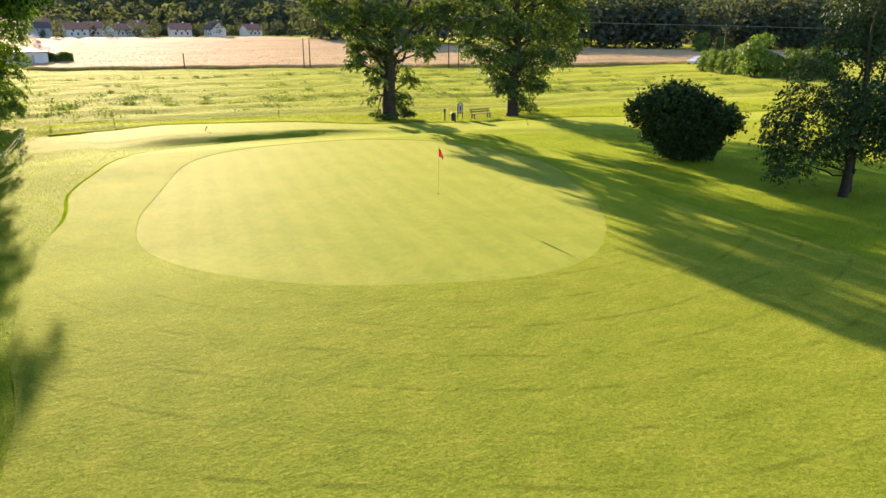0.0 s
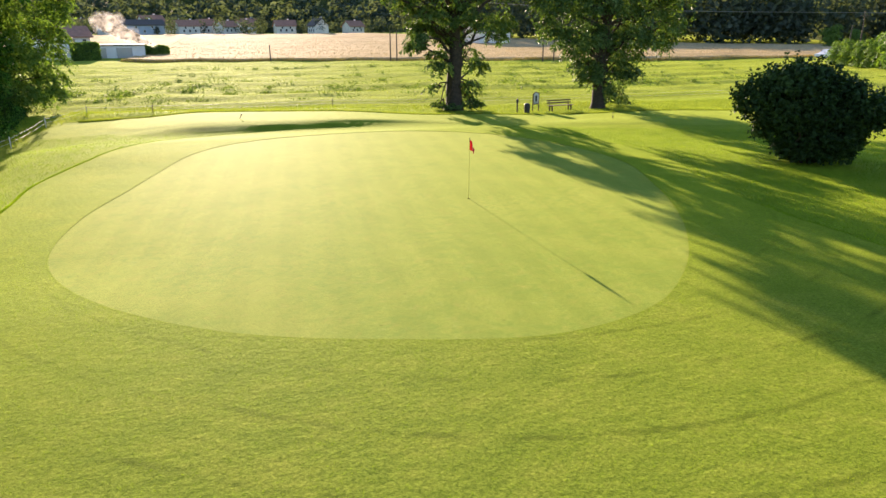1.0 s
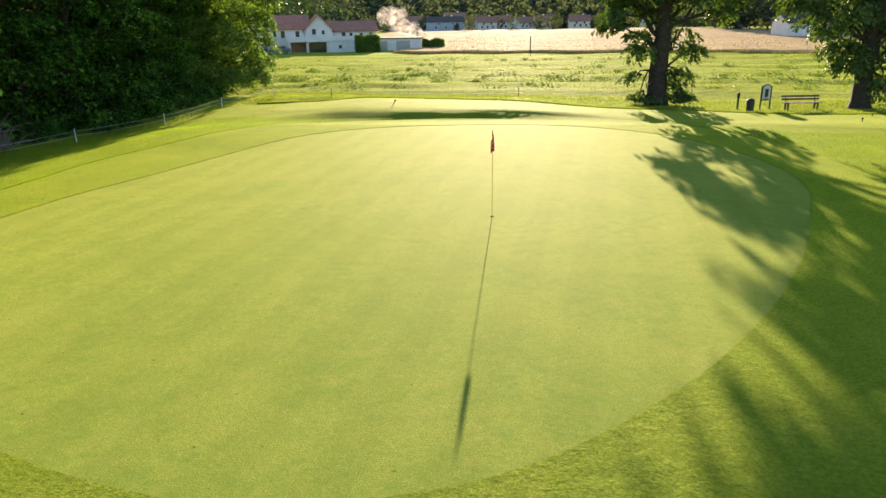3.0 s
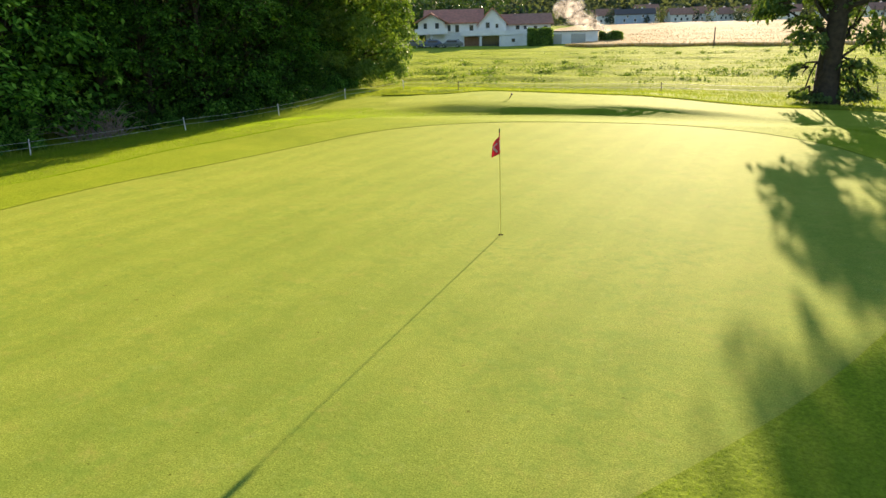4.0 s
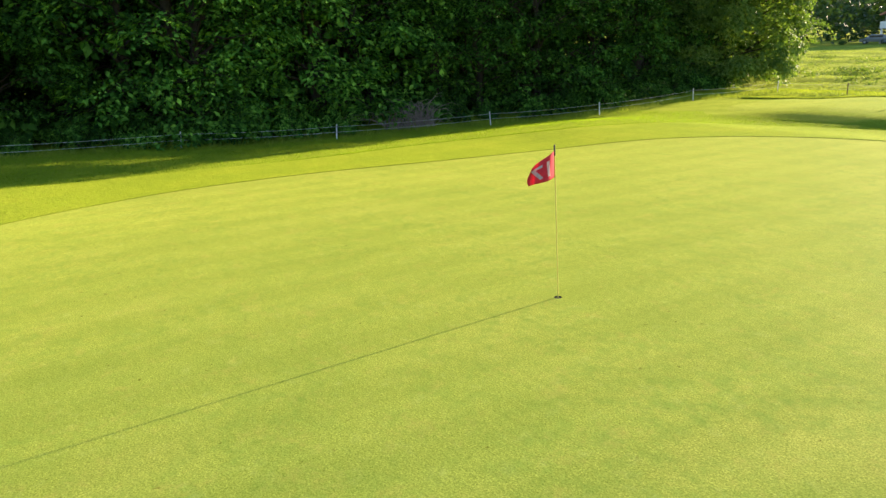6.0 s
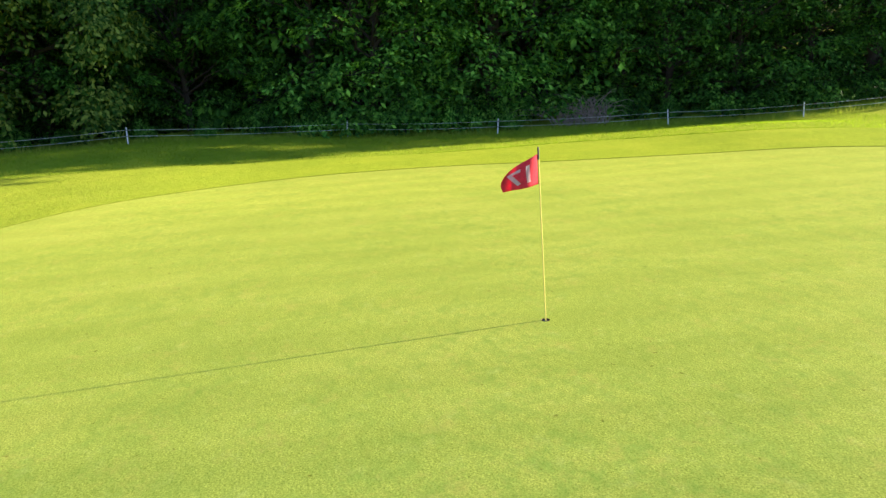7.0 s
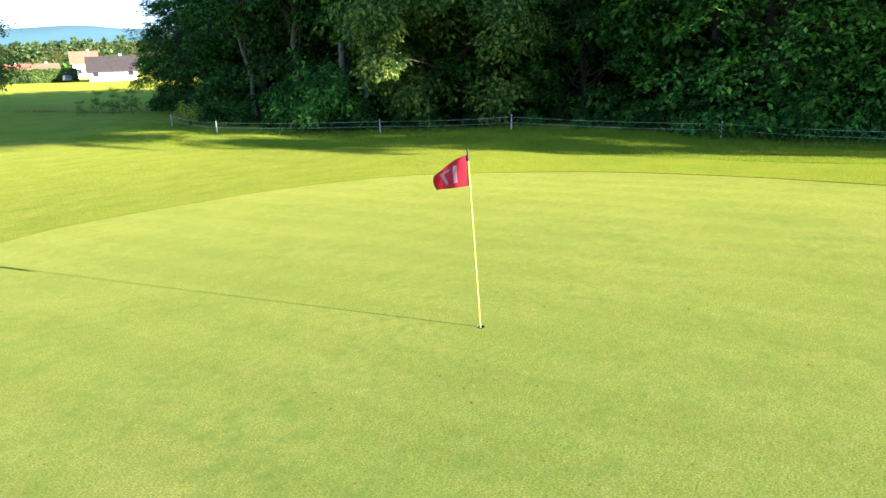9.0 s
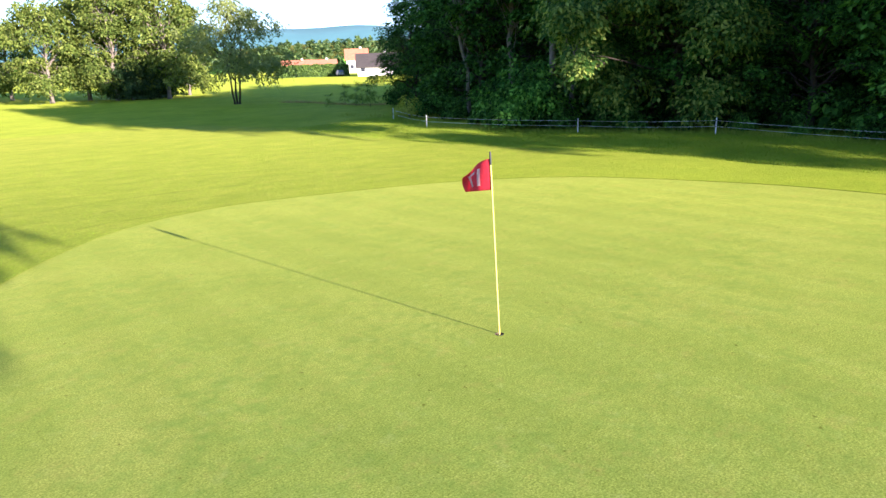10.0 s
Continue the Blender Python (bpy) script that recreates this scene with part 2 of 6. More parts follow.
M_TAPE = plain("fence_tape", (0.78, 0.80, 0.78), 0.6, 0, 0.1, 10)
M_ROOF_RED = plain("clay_roof", (0.50, 0.21, 0.14), 0.8, 0, 0.25, 1.5, 0.05)
M_ROOF_ORANGE = plain("orange_clay_roof", (0.55, 0.20, 0.10), 0.8, 0, 0.2, 1.5, 0.05)
M_ROOF_BROWN = plain("weathered_tile_roof", (0.37, 0.19, 0.125), 0.8, 0, 0.25, 1.5, 0.05)
M_ROOF_GREY = plain("slate_roof", (0.07, 0.06, 0.05), 0.7, 0, 0.2, 1.5, 0.04)
M_BLUEGREY = plain("blue_grey_cladding", (0.32, 0.40, 0.50), 0.6, 0, 0.12, 1.0)
M_WOOD = plain("weathered_wood", (0.11, 0.078, 0.055), 0.8, 0, 0.35, 9, 0.004)
M_BROWN_WOOD = plain("brown_boards", (0.28, 0.15, 0.08), 0.75, 0, 0.25, 3)
M_DARK = plain("dark_plastic", (0.03, 0.032, 0.035), 0.6, 0, 0.2, 10)
M_METAL = plain("grey_metal", (0.35, 0.36, 0.37), 0.4, 0.8, 0.12, 10)
M_YELLOW = plain("yellow_enamel", (0.80, 0.68, 0.16), 0.35, 0, 0.06, 14)
M_SIGN = plain("sign_face", (0.62, 0.62, 0.58), 0.5, 0, 0.12, 9)
M_CUP = plain("cup_liner", (0.6, 0.6, 0.58), 0.5, 0, 0.1, 20)
M_SOIL = plain("bare_soil", (0.10, 0.075, 0.045), 0.95, 0, 0.3, 6, 0.02)
M_GLASS = plain("window_glass", (0.045, 0.05, 0.06), 0.12, 0, 0.2, 2)
M_CAR_W = plain("white_car_paint", (0.72, 0.73, 0.75), 0.25, 0, 0.03, 3)
M_CAR_B = plain("blue_car_paint", (0.10, 0.13, 0.20), 0.25, 0.3, 0.05, 3)
M_CAR_G = plain("grey_car_paint", (0.18, 0.19, 0.20), 0.3, 0.4, 0.05, 3)
M_TYRE = plain("rubber", (0.02, 0.02, 0.02), 0.85, 0, 0.2, 10)


def cloth(name, colour):
    mat, n, l, p = material(name)
    fac = noise_node(n, l, 25, 4)
    col = ramp(n, l, fac, [(0.3, tuple(c * 0.85 for c in colour)), (0.7, tuple(c * 1.1 for c in colour))])
    l.new(col, p.inputs["Base Color"])
    p.inputs["Roughness"].default_value = 0.7
    tr = n.new("ShaderNodeBsdfTranslucent")
    l.new(col, tr.inputs["Color"])
    m = n.new("ShaderNodeMixShader")
    m.inputs[0].default_value = 0.55
    l.new(p.outputs[0], m.inputs[1])
    l.new(tr.outputs[0], m.inputs[2])
    l.new(m.outputs[0], n["Material Output"].inputs[0])
    return mat


M_FLAG = cloth("red_flag_cloth", (0.84, 0.06, 0.10))
M_FLAG_W = cloth("white_flag_print", (0.8, 0.78, 0.78))


# ---- tools ----
def link_mesh(name, me, mat, parent=None, label=""):
    if mat:
        me.materials.append(mat)
    ob = new(name, me)
    if parent:
        ob.parent = parent
    if label:
        ob["label"] = label
    return ob


def part(name, bm, mat, parent=None, label="", smooth=False):
    me = bpy.data.meshes.new(name)
    bm.to_mesh(me)
    bm.free()
    if smooth:
        for f in me.polygons:
            f.use_smooth = True
    return link_mesh(name, me, mat, parent, label)


def from_arrays(name, verts, faces, mat, parent=None, label="", smooth=False):
    me = bpy.data.meshes.new(name)
    verts, faces = np.asarray(verts, np.float32), np.asarray(faces, np.int32)
    k = faces.shape[1]
    me.vertices.add(len(verts))
    me.vertices.foreach_set("co", verts.ravel())
    me.loops.add(faces.size)
    me.loops.foreach_set("vertex_index", faces.ravel())
    me.polygons.add(len(faces))
    me.polygons.foreach_set("loop_start", np.arange(0, faces.size, k, dtype=np.int32))
    me.polygons.foreach_set("use_smooth", np.full(len(faces), bool(smooth)))
    me.update(calc_edges=True)
    return link_mesh(name, me, mat, parent, label)


def thing(name, m, label, category, group="", kind=""):
    ob = new(name)
    ob.matrix_world = m
    return tagged(ob, label, category, group, kind)


def box(bm, x0, y0, z0, x1, y1, z1, bevel=0.0):
    r = bmesh.ops.create_cube(bm, size=1.0)
    vs = r["verts"]
    bmesh.ops.scale(bm, vec=(x1 - x0, y1 - y0, z1 - z0), verts=vs)
    bmesh.ops.translate(bm, vec=((x0 + x1) / 2, (y0 + y1) / 2, (z0 + z1) / 2), verts=vs)
    if bevel:
        es = list({e for v in vs for e in v.link_edges})
        bmesh.ops.bevel(bm, geom=es, offset=bevel, segments=2, affect="EDGES", profile=0.5)
    return bm


def tube_arrays(points, radii, sides=8):
    """Verts and quads of a tapering tube along points."""
    pts = np.asarray(points, float)
    tang = np.gradient(pts, axis=0)
    tang /= np.linalg.norm(tang, axis=1, keepdims=True) + 1e-9
    ref = np.array([0.31, 0.95, 0.05])
    a = np.cross(tang, ref)
    a /= np.linalg.norm(a, axis=1, keepdims=True) + 1e-9
    b = np.cross(tang, a)
    ang = np.linspace(0, 2 * np.pi, sides, endpoint=False)
    ring = a[:, None] * np.cos(ang)[None, :, None] + b[:, None] * np.sin(ang)[None, :, None]
    verts = (pts[:, None] + ring * np.asarray(radii)[:, None, None]).reshape(-1, 3)
    n = len(pts)
    i, j = np.meshgrid(np.arange(n - 1), np.arange(sides), indexing="ij")
    k = (j + 1) % sides
    faces = np.stack([i * sides + j, i * sides + k, (i + 1) * sides + k, (i + 1) * sides + j], -1).reshape(-1, 4)
    return verts, faces


def join_arrays(parts):
    vs, fs, at = [], [], 0
    for v, f in parts:
        vs.append(v)
        fs.append(f + at)
        at += len(v)
    return np.concatenate(vs), np.concatenate(fs)


def tube(bm, points, radii, sides=8):
    v, f = tube_arrays(points, radii, sides)
    vs = [bm.verts.new(c) for c in v]
    for q in f:
        bm.faces.new([vs[i] for i in q])
    for ring in (vs[:sides][::-1], vs[-sides:]):
        bm.faces.new(ring)
    return bm


# ---- terrain ----
def smooth01(t):
    t = np.clip(t, 0, 1)
    return t * t * (3 - 2 * t)


def radial(points, soft=31):
    """Radius round the hole as a smooth closed curve through points (degrees, metres)."""
    a = np.array([p[0] for p in points], float)
    r = np.array([p[1] for p in points], float)
    aa = np.concatenate([a - 360, a, a + 360])
    rr = np.tile(r, 3)
    fine = np.arange(-180, 540, 1.0)
    curve = np.interp(fine, aa, rr)
    kernel = np.hanning(soft)
    curve = np.convolve(np.pad(curve, soft // 2, mode="edge"), kernel / kernel.sum(), "valid")
    return lambda ang: np.interp(np.mod(ang, 360), fine, curve)


GREEN_R = radial([(-101, 11.5), (-94, 11.05), (-89, 10.7), (-84.5, 10.25), (-76.5, 9.3), (-71, 8.8), (-62.8, 8.1), (-55, 7.6), (-42.6, 7.1), (-30, 6.85), (-18, 6.9), (-8, 7.1), (2, 7.5), (11, 8.15), (20, 9.1), (28.3, 10.05), (38, 11.2), (47, 12.4), (55, 13.7), (63.5, 15.1), (72, 16.1),
                  (83, 16.9), (98, 17.0), (107, 17.1), (116, 16.8), (122, 16.2), (130, 15.1), (138, 13.95), (146, 13.2), (154, 12.7), (162, 12.55), (170, 12.6), (178, 12.65), (186, 12.85), (194, 13.0), (202, 12.95), (212.6, 12.8), (227, 12.4), (243, 11.7)], 19)
COLLAR_R = radial([(4, 9.8), (29, 12.8), (47, 15.4), (63.5, 18.4), (83, 19.6), (95, 20.0), (107, 20.5), (114, 20.7), (123, 20.7), (130, 19.9), (138, 18.4), (146, 17.55), (154, 16.75),
                   (162, 15.8), (170, 15.35), (178, 15.55), (186, 15.95), (194, 16.5), (202, 17.4), (209, 18.4), (221, 20.8), (230, 24.5), (238, 29.4), (245, 37.0), (249.5, 42.7), (258, 42.5), (266, 42.1),
                   (274, 42.2), (281.3, 42.8), (285, 33.0), (288.6, 26.6), (293, 21.6), (298.6, 17.7), (306, 14.6), (314.3, 12.4), (327, 10.3), (341, 9.4)], 11)


def hz(x, y):
    """Height of the land."""
    x, y = np.asarray(x, float), np.asarray(y, float)
    r = np.hypot(x, y)
    ang = np.degrees(np.arctan2(y, x))
    z = np.zeros_like(r)
    # land that climbs behind, towards the far fairway
    d = np.hypot(x - 5.8, y - 5.3)
    back = smooth01((-y - 16) / 14)
    z = z + back * (0.02 * np.clip(d - 25, 0, 235) + 0.00006 * np.clip(d - 75, 0, 185) ** 2)
    z = z + 110 * smooth01((d - 1000) / 1300) * smooth01((-y - 250) / 300) * (0.85 + 0.15 * np.sin(x / 310.0))
    # valley field that climbs a little beyond the meadow, then the wooded slopes
    z = z + smooth01((y - 120) / 160) * 2.6
    far = np.maximum(y - 330 + 0.12 * np.abs(x), 0)
    z = z + 95 * smooth01(far / 560) * (0.8 + 0.2 * np.sin(x / 170.0 + 0.6))
    east = np.maximum(x + 0.8 * y - 330, 0)
    z = z + 60 * smooth01(east / 300) * smooth01((y + 60) / 120) * smooth01((420 - y) / 160)
    # hollow in front of the teeing ground, and the teeing ground's flat top
    tee = smooth01((y - 19.5 - 0.05 * np.abs(x + 3)) / 1.9) * smooth01((30.0 - y) / 1.2)
    dip = smooth01((y - 16.5) / 2.6) * smooth01((31.5 - y) / 2) * smooth01((x + 21) / 5) * smooth01((24 - x) / 8)
    z = z - 0.12 * dip + 0.325 * tee * smooth01((x + 13.5) / 5) * smooth01((6.5 - x) / 7.5)
    # the ditch behind
    z = z - 0.14 * np.exp(-((y - 33 + 0.12 * x) / 1.8) ** 2)
    # the strip by the fence, falling from its southern to its northern end
    z = z + smooth01((-x - 14) / 6) * np.interp(y, [-45, -30, -14, -8, 0, 7, 14, 20, 27, 32], [0.1, 0.25, 0.28, 0.22, -0.05, -0.35, -0.38, -0.3, -0.12, 0.0])
    # slight fall over the green's western edge
    z = z - 0.11 * smooth01((-x - 7) / 5) * smooth01((x + 19) / 5) * smooth01((y + 8) / 5) * smooth01((14 - y) / 5)
    # wavy rows and hummocks of the old meadow
    rows = smooth01((y - 33 + 0.12 * x) / 5) * smooth01((106 - y) / 8)
    z = z + rows * (0.085 * np.sin(0.92 * y + 1.5 * np.sin(0.11 * x + 0.05 * y) + 0.8 * np.sin(0.29 * x)) + 0.05 * np.sin(1.7 * y + 2.2 * np.sin(0.23 * x + 1.0)) * np.sin(0.35 * x + 0.2 * y))
    # gentle swells off the mown ground
    wild = smooth01((r - COLLAR_R(ang) - 1) / 6)
    calm = 1 - 0.65 * smooth01((y - 15) / 3) * smooth01((32 - y) / 2) * smooth01((x + 15) / 3) * smooth01((12 - x) / 4)
    z = z + calm * wild * 0.06 * (np.sin(x * 0.43 + 1.3 * np.sin(y * 0.21)) + np.sin(y * 0.37 + x * 0.11))
    return z


def spaced(near, step, far, grow):
    out = list(np.arange(0, near, step))
    s = step
    while out[-1] < far:
        s *= grow
        out.append(out[-1] + s)
    out = np.array(out)
    return np.concatenate([-out[:0:-1], out])


gx = spaced(42, 0.6, 4600, 1.12)
gy = np.concatenate([gx[gx < 0], np.arange(0, 42, 0.6), np.arange(42, 108, 0.9), 108 + spaced(3, 0.9, 4500, 1.14)[-46:]])
gy = np.unique(gy[np.isfinite(gy)])
GX, GY = np.meshgrid(gx, gy, indexing="ij")
GZ = hz(GX, GY)
ang = np.degrees(np.arctan2(GY, GX))
GZ = GZ - 0.022 - 0.6 * (np.hypot(GX, GY) < 1.5)
nx, ny = GX.shape
I, J = np.meshgrid(np.arange(nx - 1), np.arange(ny - 1), indexing="ij")
gf = np.stack([I * ny + J, (I + 1) * ny + J, (I + 1) * ny + J + 1, I * ny + J + 1], -1).reshape(-1, 4)
ground = from_arrays("ground", np.stack([GX, GY, GZ], -1).reshape(-1, 3), gf, M_ROUGH, smooth=True)
ground.data.materials.append(M_MEADOW)
ground.data.materials.append(M_HILL)
cx, cy = (GX[:-1, :-1] + GX[1:, 1:]) / 2, (GY[:-1, :-1] + GY[1:, 1:]) / 2
zone = np.zeros(cx.shape, np.int32)
zone[(cy > 31.5 - 0.12 * cx)] = 1
zone[(cy > 335 - 0.12 * np.abs(cx)) | ((cx + 0.8 * cy > 335) & (cy > -40))] = 2
zone[(cy < -300) | ((cx < -400) & (cy < 100))] = 2
ground.data.polygons.foreach_set("material_index", zone.ravel())
tagged(ground, "uneven rough grass ground reaching meadow and wooded slopes", "ground", kind="structure")


def ring_sheet(name, r_in, r_out, rings, segs, lift, mat, label, category):
    a = np.arange(segs) * 2 * np.pi / segs
    deg = np.degrees(a)
    ri, ro = r_in(deg) if callable(r_in) else np.full(segs, r_in), r_out(deg)
    t = np.linspace(0, 1, rings - 1)
    if not callable(r_in):
        t = t ** 1.6
    t = np.append(t, 1.0)
    rr = ri[None] + (ro - ri)[None] * t[:, None]
    rr[-1] += 0.012
    x, y = rr * np.cos(a), rr * np.sin(a)
    z = hz(x, y) + lift
    z[-1] -= 0.2
    v = np.stack([x, y, z], -1).reshape(-1, 3)
    i, j = np.meshgrid(np.arange(rings - 1), np.arange(segs), indexing="ij")
    k = (j + 1) % segs
    f = np.stack([i * segs + j, (i + 1) * segs + j, (i + 1) * segs + k, i * segs + k], -1).reshape(-1, 4)
    ob = from_arrays(name, v, f, mat)
    return tagged(ob, label, category, kind="structure")


ring_sheet("putting_green", 0.054, lambda d: GREEN_R(d) + 0.03, 60, 720, 0.0, M_GREEN,
           "closely mown pale green putting surface with one hole", "green")
ring_sheet("collar", lambda d: GREEN_R(d), COLLAR_R, 40, 720, 0.012, M_APRON,
           "mown collar and approach of brighter grass round the putting green", "grass")


# ---- vegetation ----
def leaf_arrays(rng, centres, sizes, lean=0.5):
    """One bent, pointed leaf of two triangles a side for every centre."""
    n = len(centres)
    d = rng.normal(size=(n, 3))
    d[:, 2] = d[:, 2] * 0.6 - 0.25
    d /= np.linalg.norm(d, axis=1, keepdims=True)
    up = rng.normal(size=(n, 3)) * (1 - lean) + np.array([0, 0, 1.0]) * lean
    side = np.cross(d, up)
    side /= np.linalg.norm(side, axis=1, keepdims=True) + 1e-9
    nor = np.cross(side, d)
    s = sizes[:, None]
    tip, base = centres + d * s * 0.55, centres - d * s * 0.5
    mid = centres + nor * s * 0.06
    left, right = mid + side * s * 0.3, mid - side * s * 0.3
    v = np.stack([base, right, tip, left], 1).reshape(-1, 3)
    f = np.arange(n * 4).reshape(-1, 4)
    return v, f


def clump_points(rng, blobs, n, shell=0.5, per=26, wide=1.0, flat=0.55):
    """Points in uneven clumps: many small clusters on the surface of each blob (x, y, z, rx, rz)."""
    b = np.asarray(blobs, float)
    w = b[:, 3] ** 1.2 * b[:, 4] ** 0.6
    w /= w.sum()
    m = max(n // per, 1)
    which = rng.choice(len(b), m, p=w)
    d = rng.normal(size=(m, 3))
    d /= np.linalg.norm(d, axis=1, keepdims=True)
    rad = (1 - shell) + shell * rng.random(m) ** 0.5
    rad *= 1 + 0.16 * rng.normal(size=m)
    c = b[which, :3] + d * rad[:, None] * b[which][:, [3, 3, 4]]
    spread = 0.08 * (b[which, 3] + b[which, 4]) + 0.1
    p = c[:, None] + rng.normal(size=(m, per, 3)) * (spread[:, None, None] * np.array([wide, wide, flat]))
    return p.reshape(-1, 3)


def spray_arrays(rng, centres, outs, length, per, leaf, flat=0.72, wide=0.29, jitter=0.33):
    """Layered foliage: at every centre a flat, drooping fan of leaves that grows outwards."""
    m = len(centres)
    length = np.broadcast_to(np.asarray(length, float), (m,))[:, None, None]
    out = outs / (np.linalg.norm(outs, axis=1, keepdims=True) + 1e-9)
    nrm = np.array([0, 0, flat]) + out * (1 - flat) * 1.8 + rng.normal(size=(m, 3)) * 0.2
    nrm /= np.linalg.norm(nrm, axis=1, keepdims=True)
    a = out - (out * nrm).sum(1, keepdims=True) * nrm
    a /= np.linalg.norm(a, axis=1, keepdims=True) + 1e-9
    b = np.cross(nrm, a)
    u = rng.random((m, per, 1)) ** 0.8
    w = rng.uniform(-1, 1, (m, per, 1)) * (0.2 + 0.5 * np.sin(np.pi * (0.12 + 0.8 * u)))
    A, B, N = a[:, None], b[:, None], nrm[:, None]
    p = centres[:, None] + length * (A * u + B * w + N * (rng.normal(size=(m, per, 1)) * 0.06) - np.array([0, 0, 0.34]) * u * u)
    d = A * 0.7 + B * np.sign(w) * 0.75 + rng.normal(size=(m, per, 3)) * 0.35 - np.array([0, 0, 0.25])
    n2 = N + rng.normal(size=(m, per, 3)) * jitter
    p, d, n2 = p.reshape(-1, 3), d.reshape(-1, 3), n2.reshape(-1, 3)
    d /= np.linalg.norm(d, axis=1, keepdims=True)
    side = np.cross(d, n2)
    side /= np.linalg.norm(side, axis=1, keepdims=True) + 1e-9
    up = np.cross(side, d)
    sz = (leaf * (0.6 + 0.8 * rng.random(len(p))))[:, None]
    tip, base = p + d * sz * 0.55 - up * sz * 0.07, p - d * sz * 0.5
    mid = p + up * sz * 0.05
    v = np.stack([base, mid - side * sz * wide, tip, mid + side * sz * wide], 1).reshape(-1, 3)
    return v, np.arange(len(p) * 4).reshape(-1, 4)


def spray_crown(rng, blobs, sprays, per, leaf, length=0.8, shell=0.45, flat=0.72, wide=0.29, floor_z=0.12):
    """Leaf fans over the outside of uneven blobs (x, y, z, rx, rz)."""
    b = np.asarray(blobs, float)
    w = b[:, 3] ** 1.25 * b[:, 4] ** 0.4
    k = rng.choice(len(b), sprays, p=w / w.sum())
    d = rng.normal(size=(sprays, 3))
    d[:, 2] += 0.2
    d /= np.linalg.norm(d, axis=1, keepdims=True)
    rad = (1 - shell) + shell * rng.random(sprays) ** 0.5 + 0.10 * rng.normal(size=sprays)
    c = b[k, :3] + d * rad[:, None] * b[k][:, [3, 3, 4]]
    trunk_out = b[k, :3] * np.array([1, 1, 0])
    trunk_out /= np.linalg.norm(trunk_out, axis=1, keepdims=True) + 0.4
    out = d * np.array([1, 1, 0.35]) + trunk_out * 0.6 + rng.normal(size=(sprays, 3)) * 0.3 + np.array([0, 0, -0.12])
    size = length * (0.5 + 0.7 * rng.random(sprays)) * np.minimum(1.0, 0.45 + 0.5 * b[k, 3])
    v, f = spray_arrays(rng, c, out, size, per, leaf, flat, wide)
    ok = np.repeat(v.reshape(-1, 4, 3)[:, :, 2].min(1) > floor_z, 4)
    v = v[ok]
    return v, np.arange(len(v)).reshape(-1, 4)


def limb_arrays(rng, start, end, r0, r1, sag=0.0, steps=6, sides=6):
    t = np.linspace(0, 1, steps)[:, None]
    pts = np.asarray(start) * (1 - t) + np.asarray(end) * t
    pts[1:-1] += rng.normal(size=(steps - 2, 3)) * 0.05 * np.linalg.norm(np.subtract(end, start))
    pts[:, 2] += sag * np.sin(np.pi * t[:, 0])
    return tube_arrays(pts, np.linspace(r0, r1, steps), sides)


def tree_meshes(seed, height, radius, low, trunk_r, leaves, leaf, blobs=None, stems=1, narrow=1.0, per=26, wide=1.0, flat=0.55, lean=0.5, split=False, spray=0.0, shell=0.45, layer=0.72):
    """Trunk and crown arrays of one tree at the origin."""
    rng = np.random.default_rng(seed)
    if blobs is None:
        blobs = []
        for _ in range(26):
            h = low + (height - low) * rng.random() ** 0.85
            k = (h - low) / (height - low)
            out = radius * (0.45 + 0.75 * math.sin(math.pi * min(1, 0.18 + k * 0.78))) * (0.35 + 0.6 * rng.random())
            a = rng.random() * 6.283
            br = radius * (0.26 + 0.2 * rng.random())
            blobs.append((out * math.cos(a), out * math.sin(a), h - br * 0.5 * k, br, br * 0.72 * narrow))
    parts = []
    top = height * 0.8
    for s in range(stems):
        a = s * 6.283 / max(stems, 1) + 0.5
        o = 0.0 if stems == 1 else trunk_r * 2.2
        lean = 0.0 if stems == 1 else 0.09 * height
        bx, by = o * math.cos(a), o * math.sin(a)
        pts = [(bx * 1.05, by * 1.05, -0.3), (bx, by, 0.0), (bx, by, 0.35)]
        for k in np.linspace(0.14, 1, 7):
            j = rng.normal(size=2) * 0.02 * height * k
            pts.append((bx + lean * k * math.cos(a) + j[0], by + lean * k * math.sin(a) + j[1], top * k))
        k = trunk_r * (1 if stems == 1 else 0.7)
        parts.append(tube_arrays(pts, [k * 1.6, k * 1.35, k * 1.08] + list(np.linspace(k * 0.95, k * 0.16, 7)), 10))
    for bx, by, bz, br, _ in blobs:
        h0 = max(low * 0.75, min(bz * 0.72, top * 0.9)) * (0.8 + 0.2 * rng.random())
        parts.append(limb_arrays(rng, (0, 0, h0), (bx, by, bz), trunk_r * min(0.42, 0.26 * br), trunk_r * 0.05, 0.05 * height * rng.random()))
        for _ in range(3):
            e = np.array([bx, by, bz]) + rng.normal(size=3) * br * 0.55
            parts.append(limb_arrays(rng, (bx * 0.75, by * 0.75, h0 + (bz - h0) * 0.75), e, trunk_r * 0.1, trunk_r * 0.02, 0, 3, 4))
    wood = parts if split else join_arrays(parts)
    if spray:
        return wood, spray_crown(rng, blobs, leaves // per, per, leaf, spray, shell, layer)
    c = clump_points(rng, blobs, leaves, 0.5, per, wide, flat)
    c = c[c[:, 2] > 0.25]
    return wood, leaf_arrays(rng, c, leaf * (0.65 + 0.7 * rng.random(len(c))), lean)


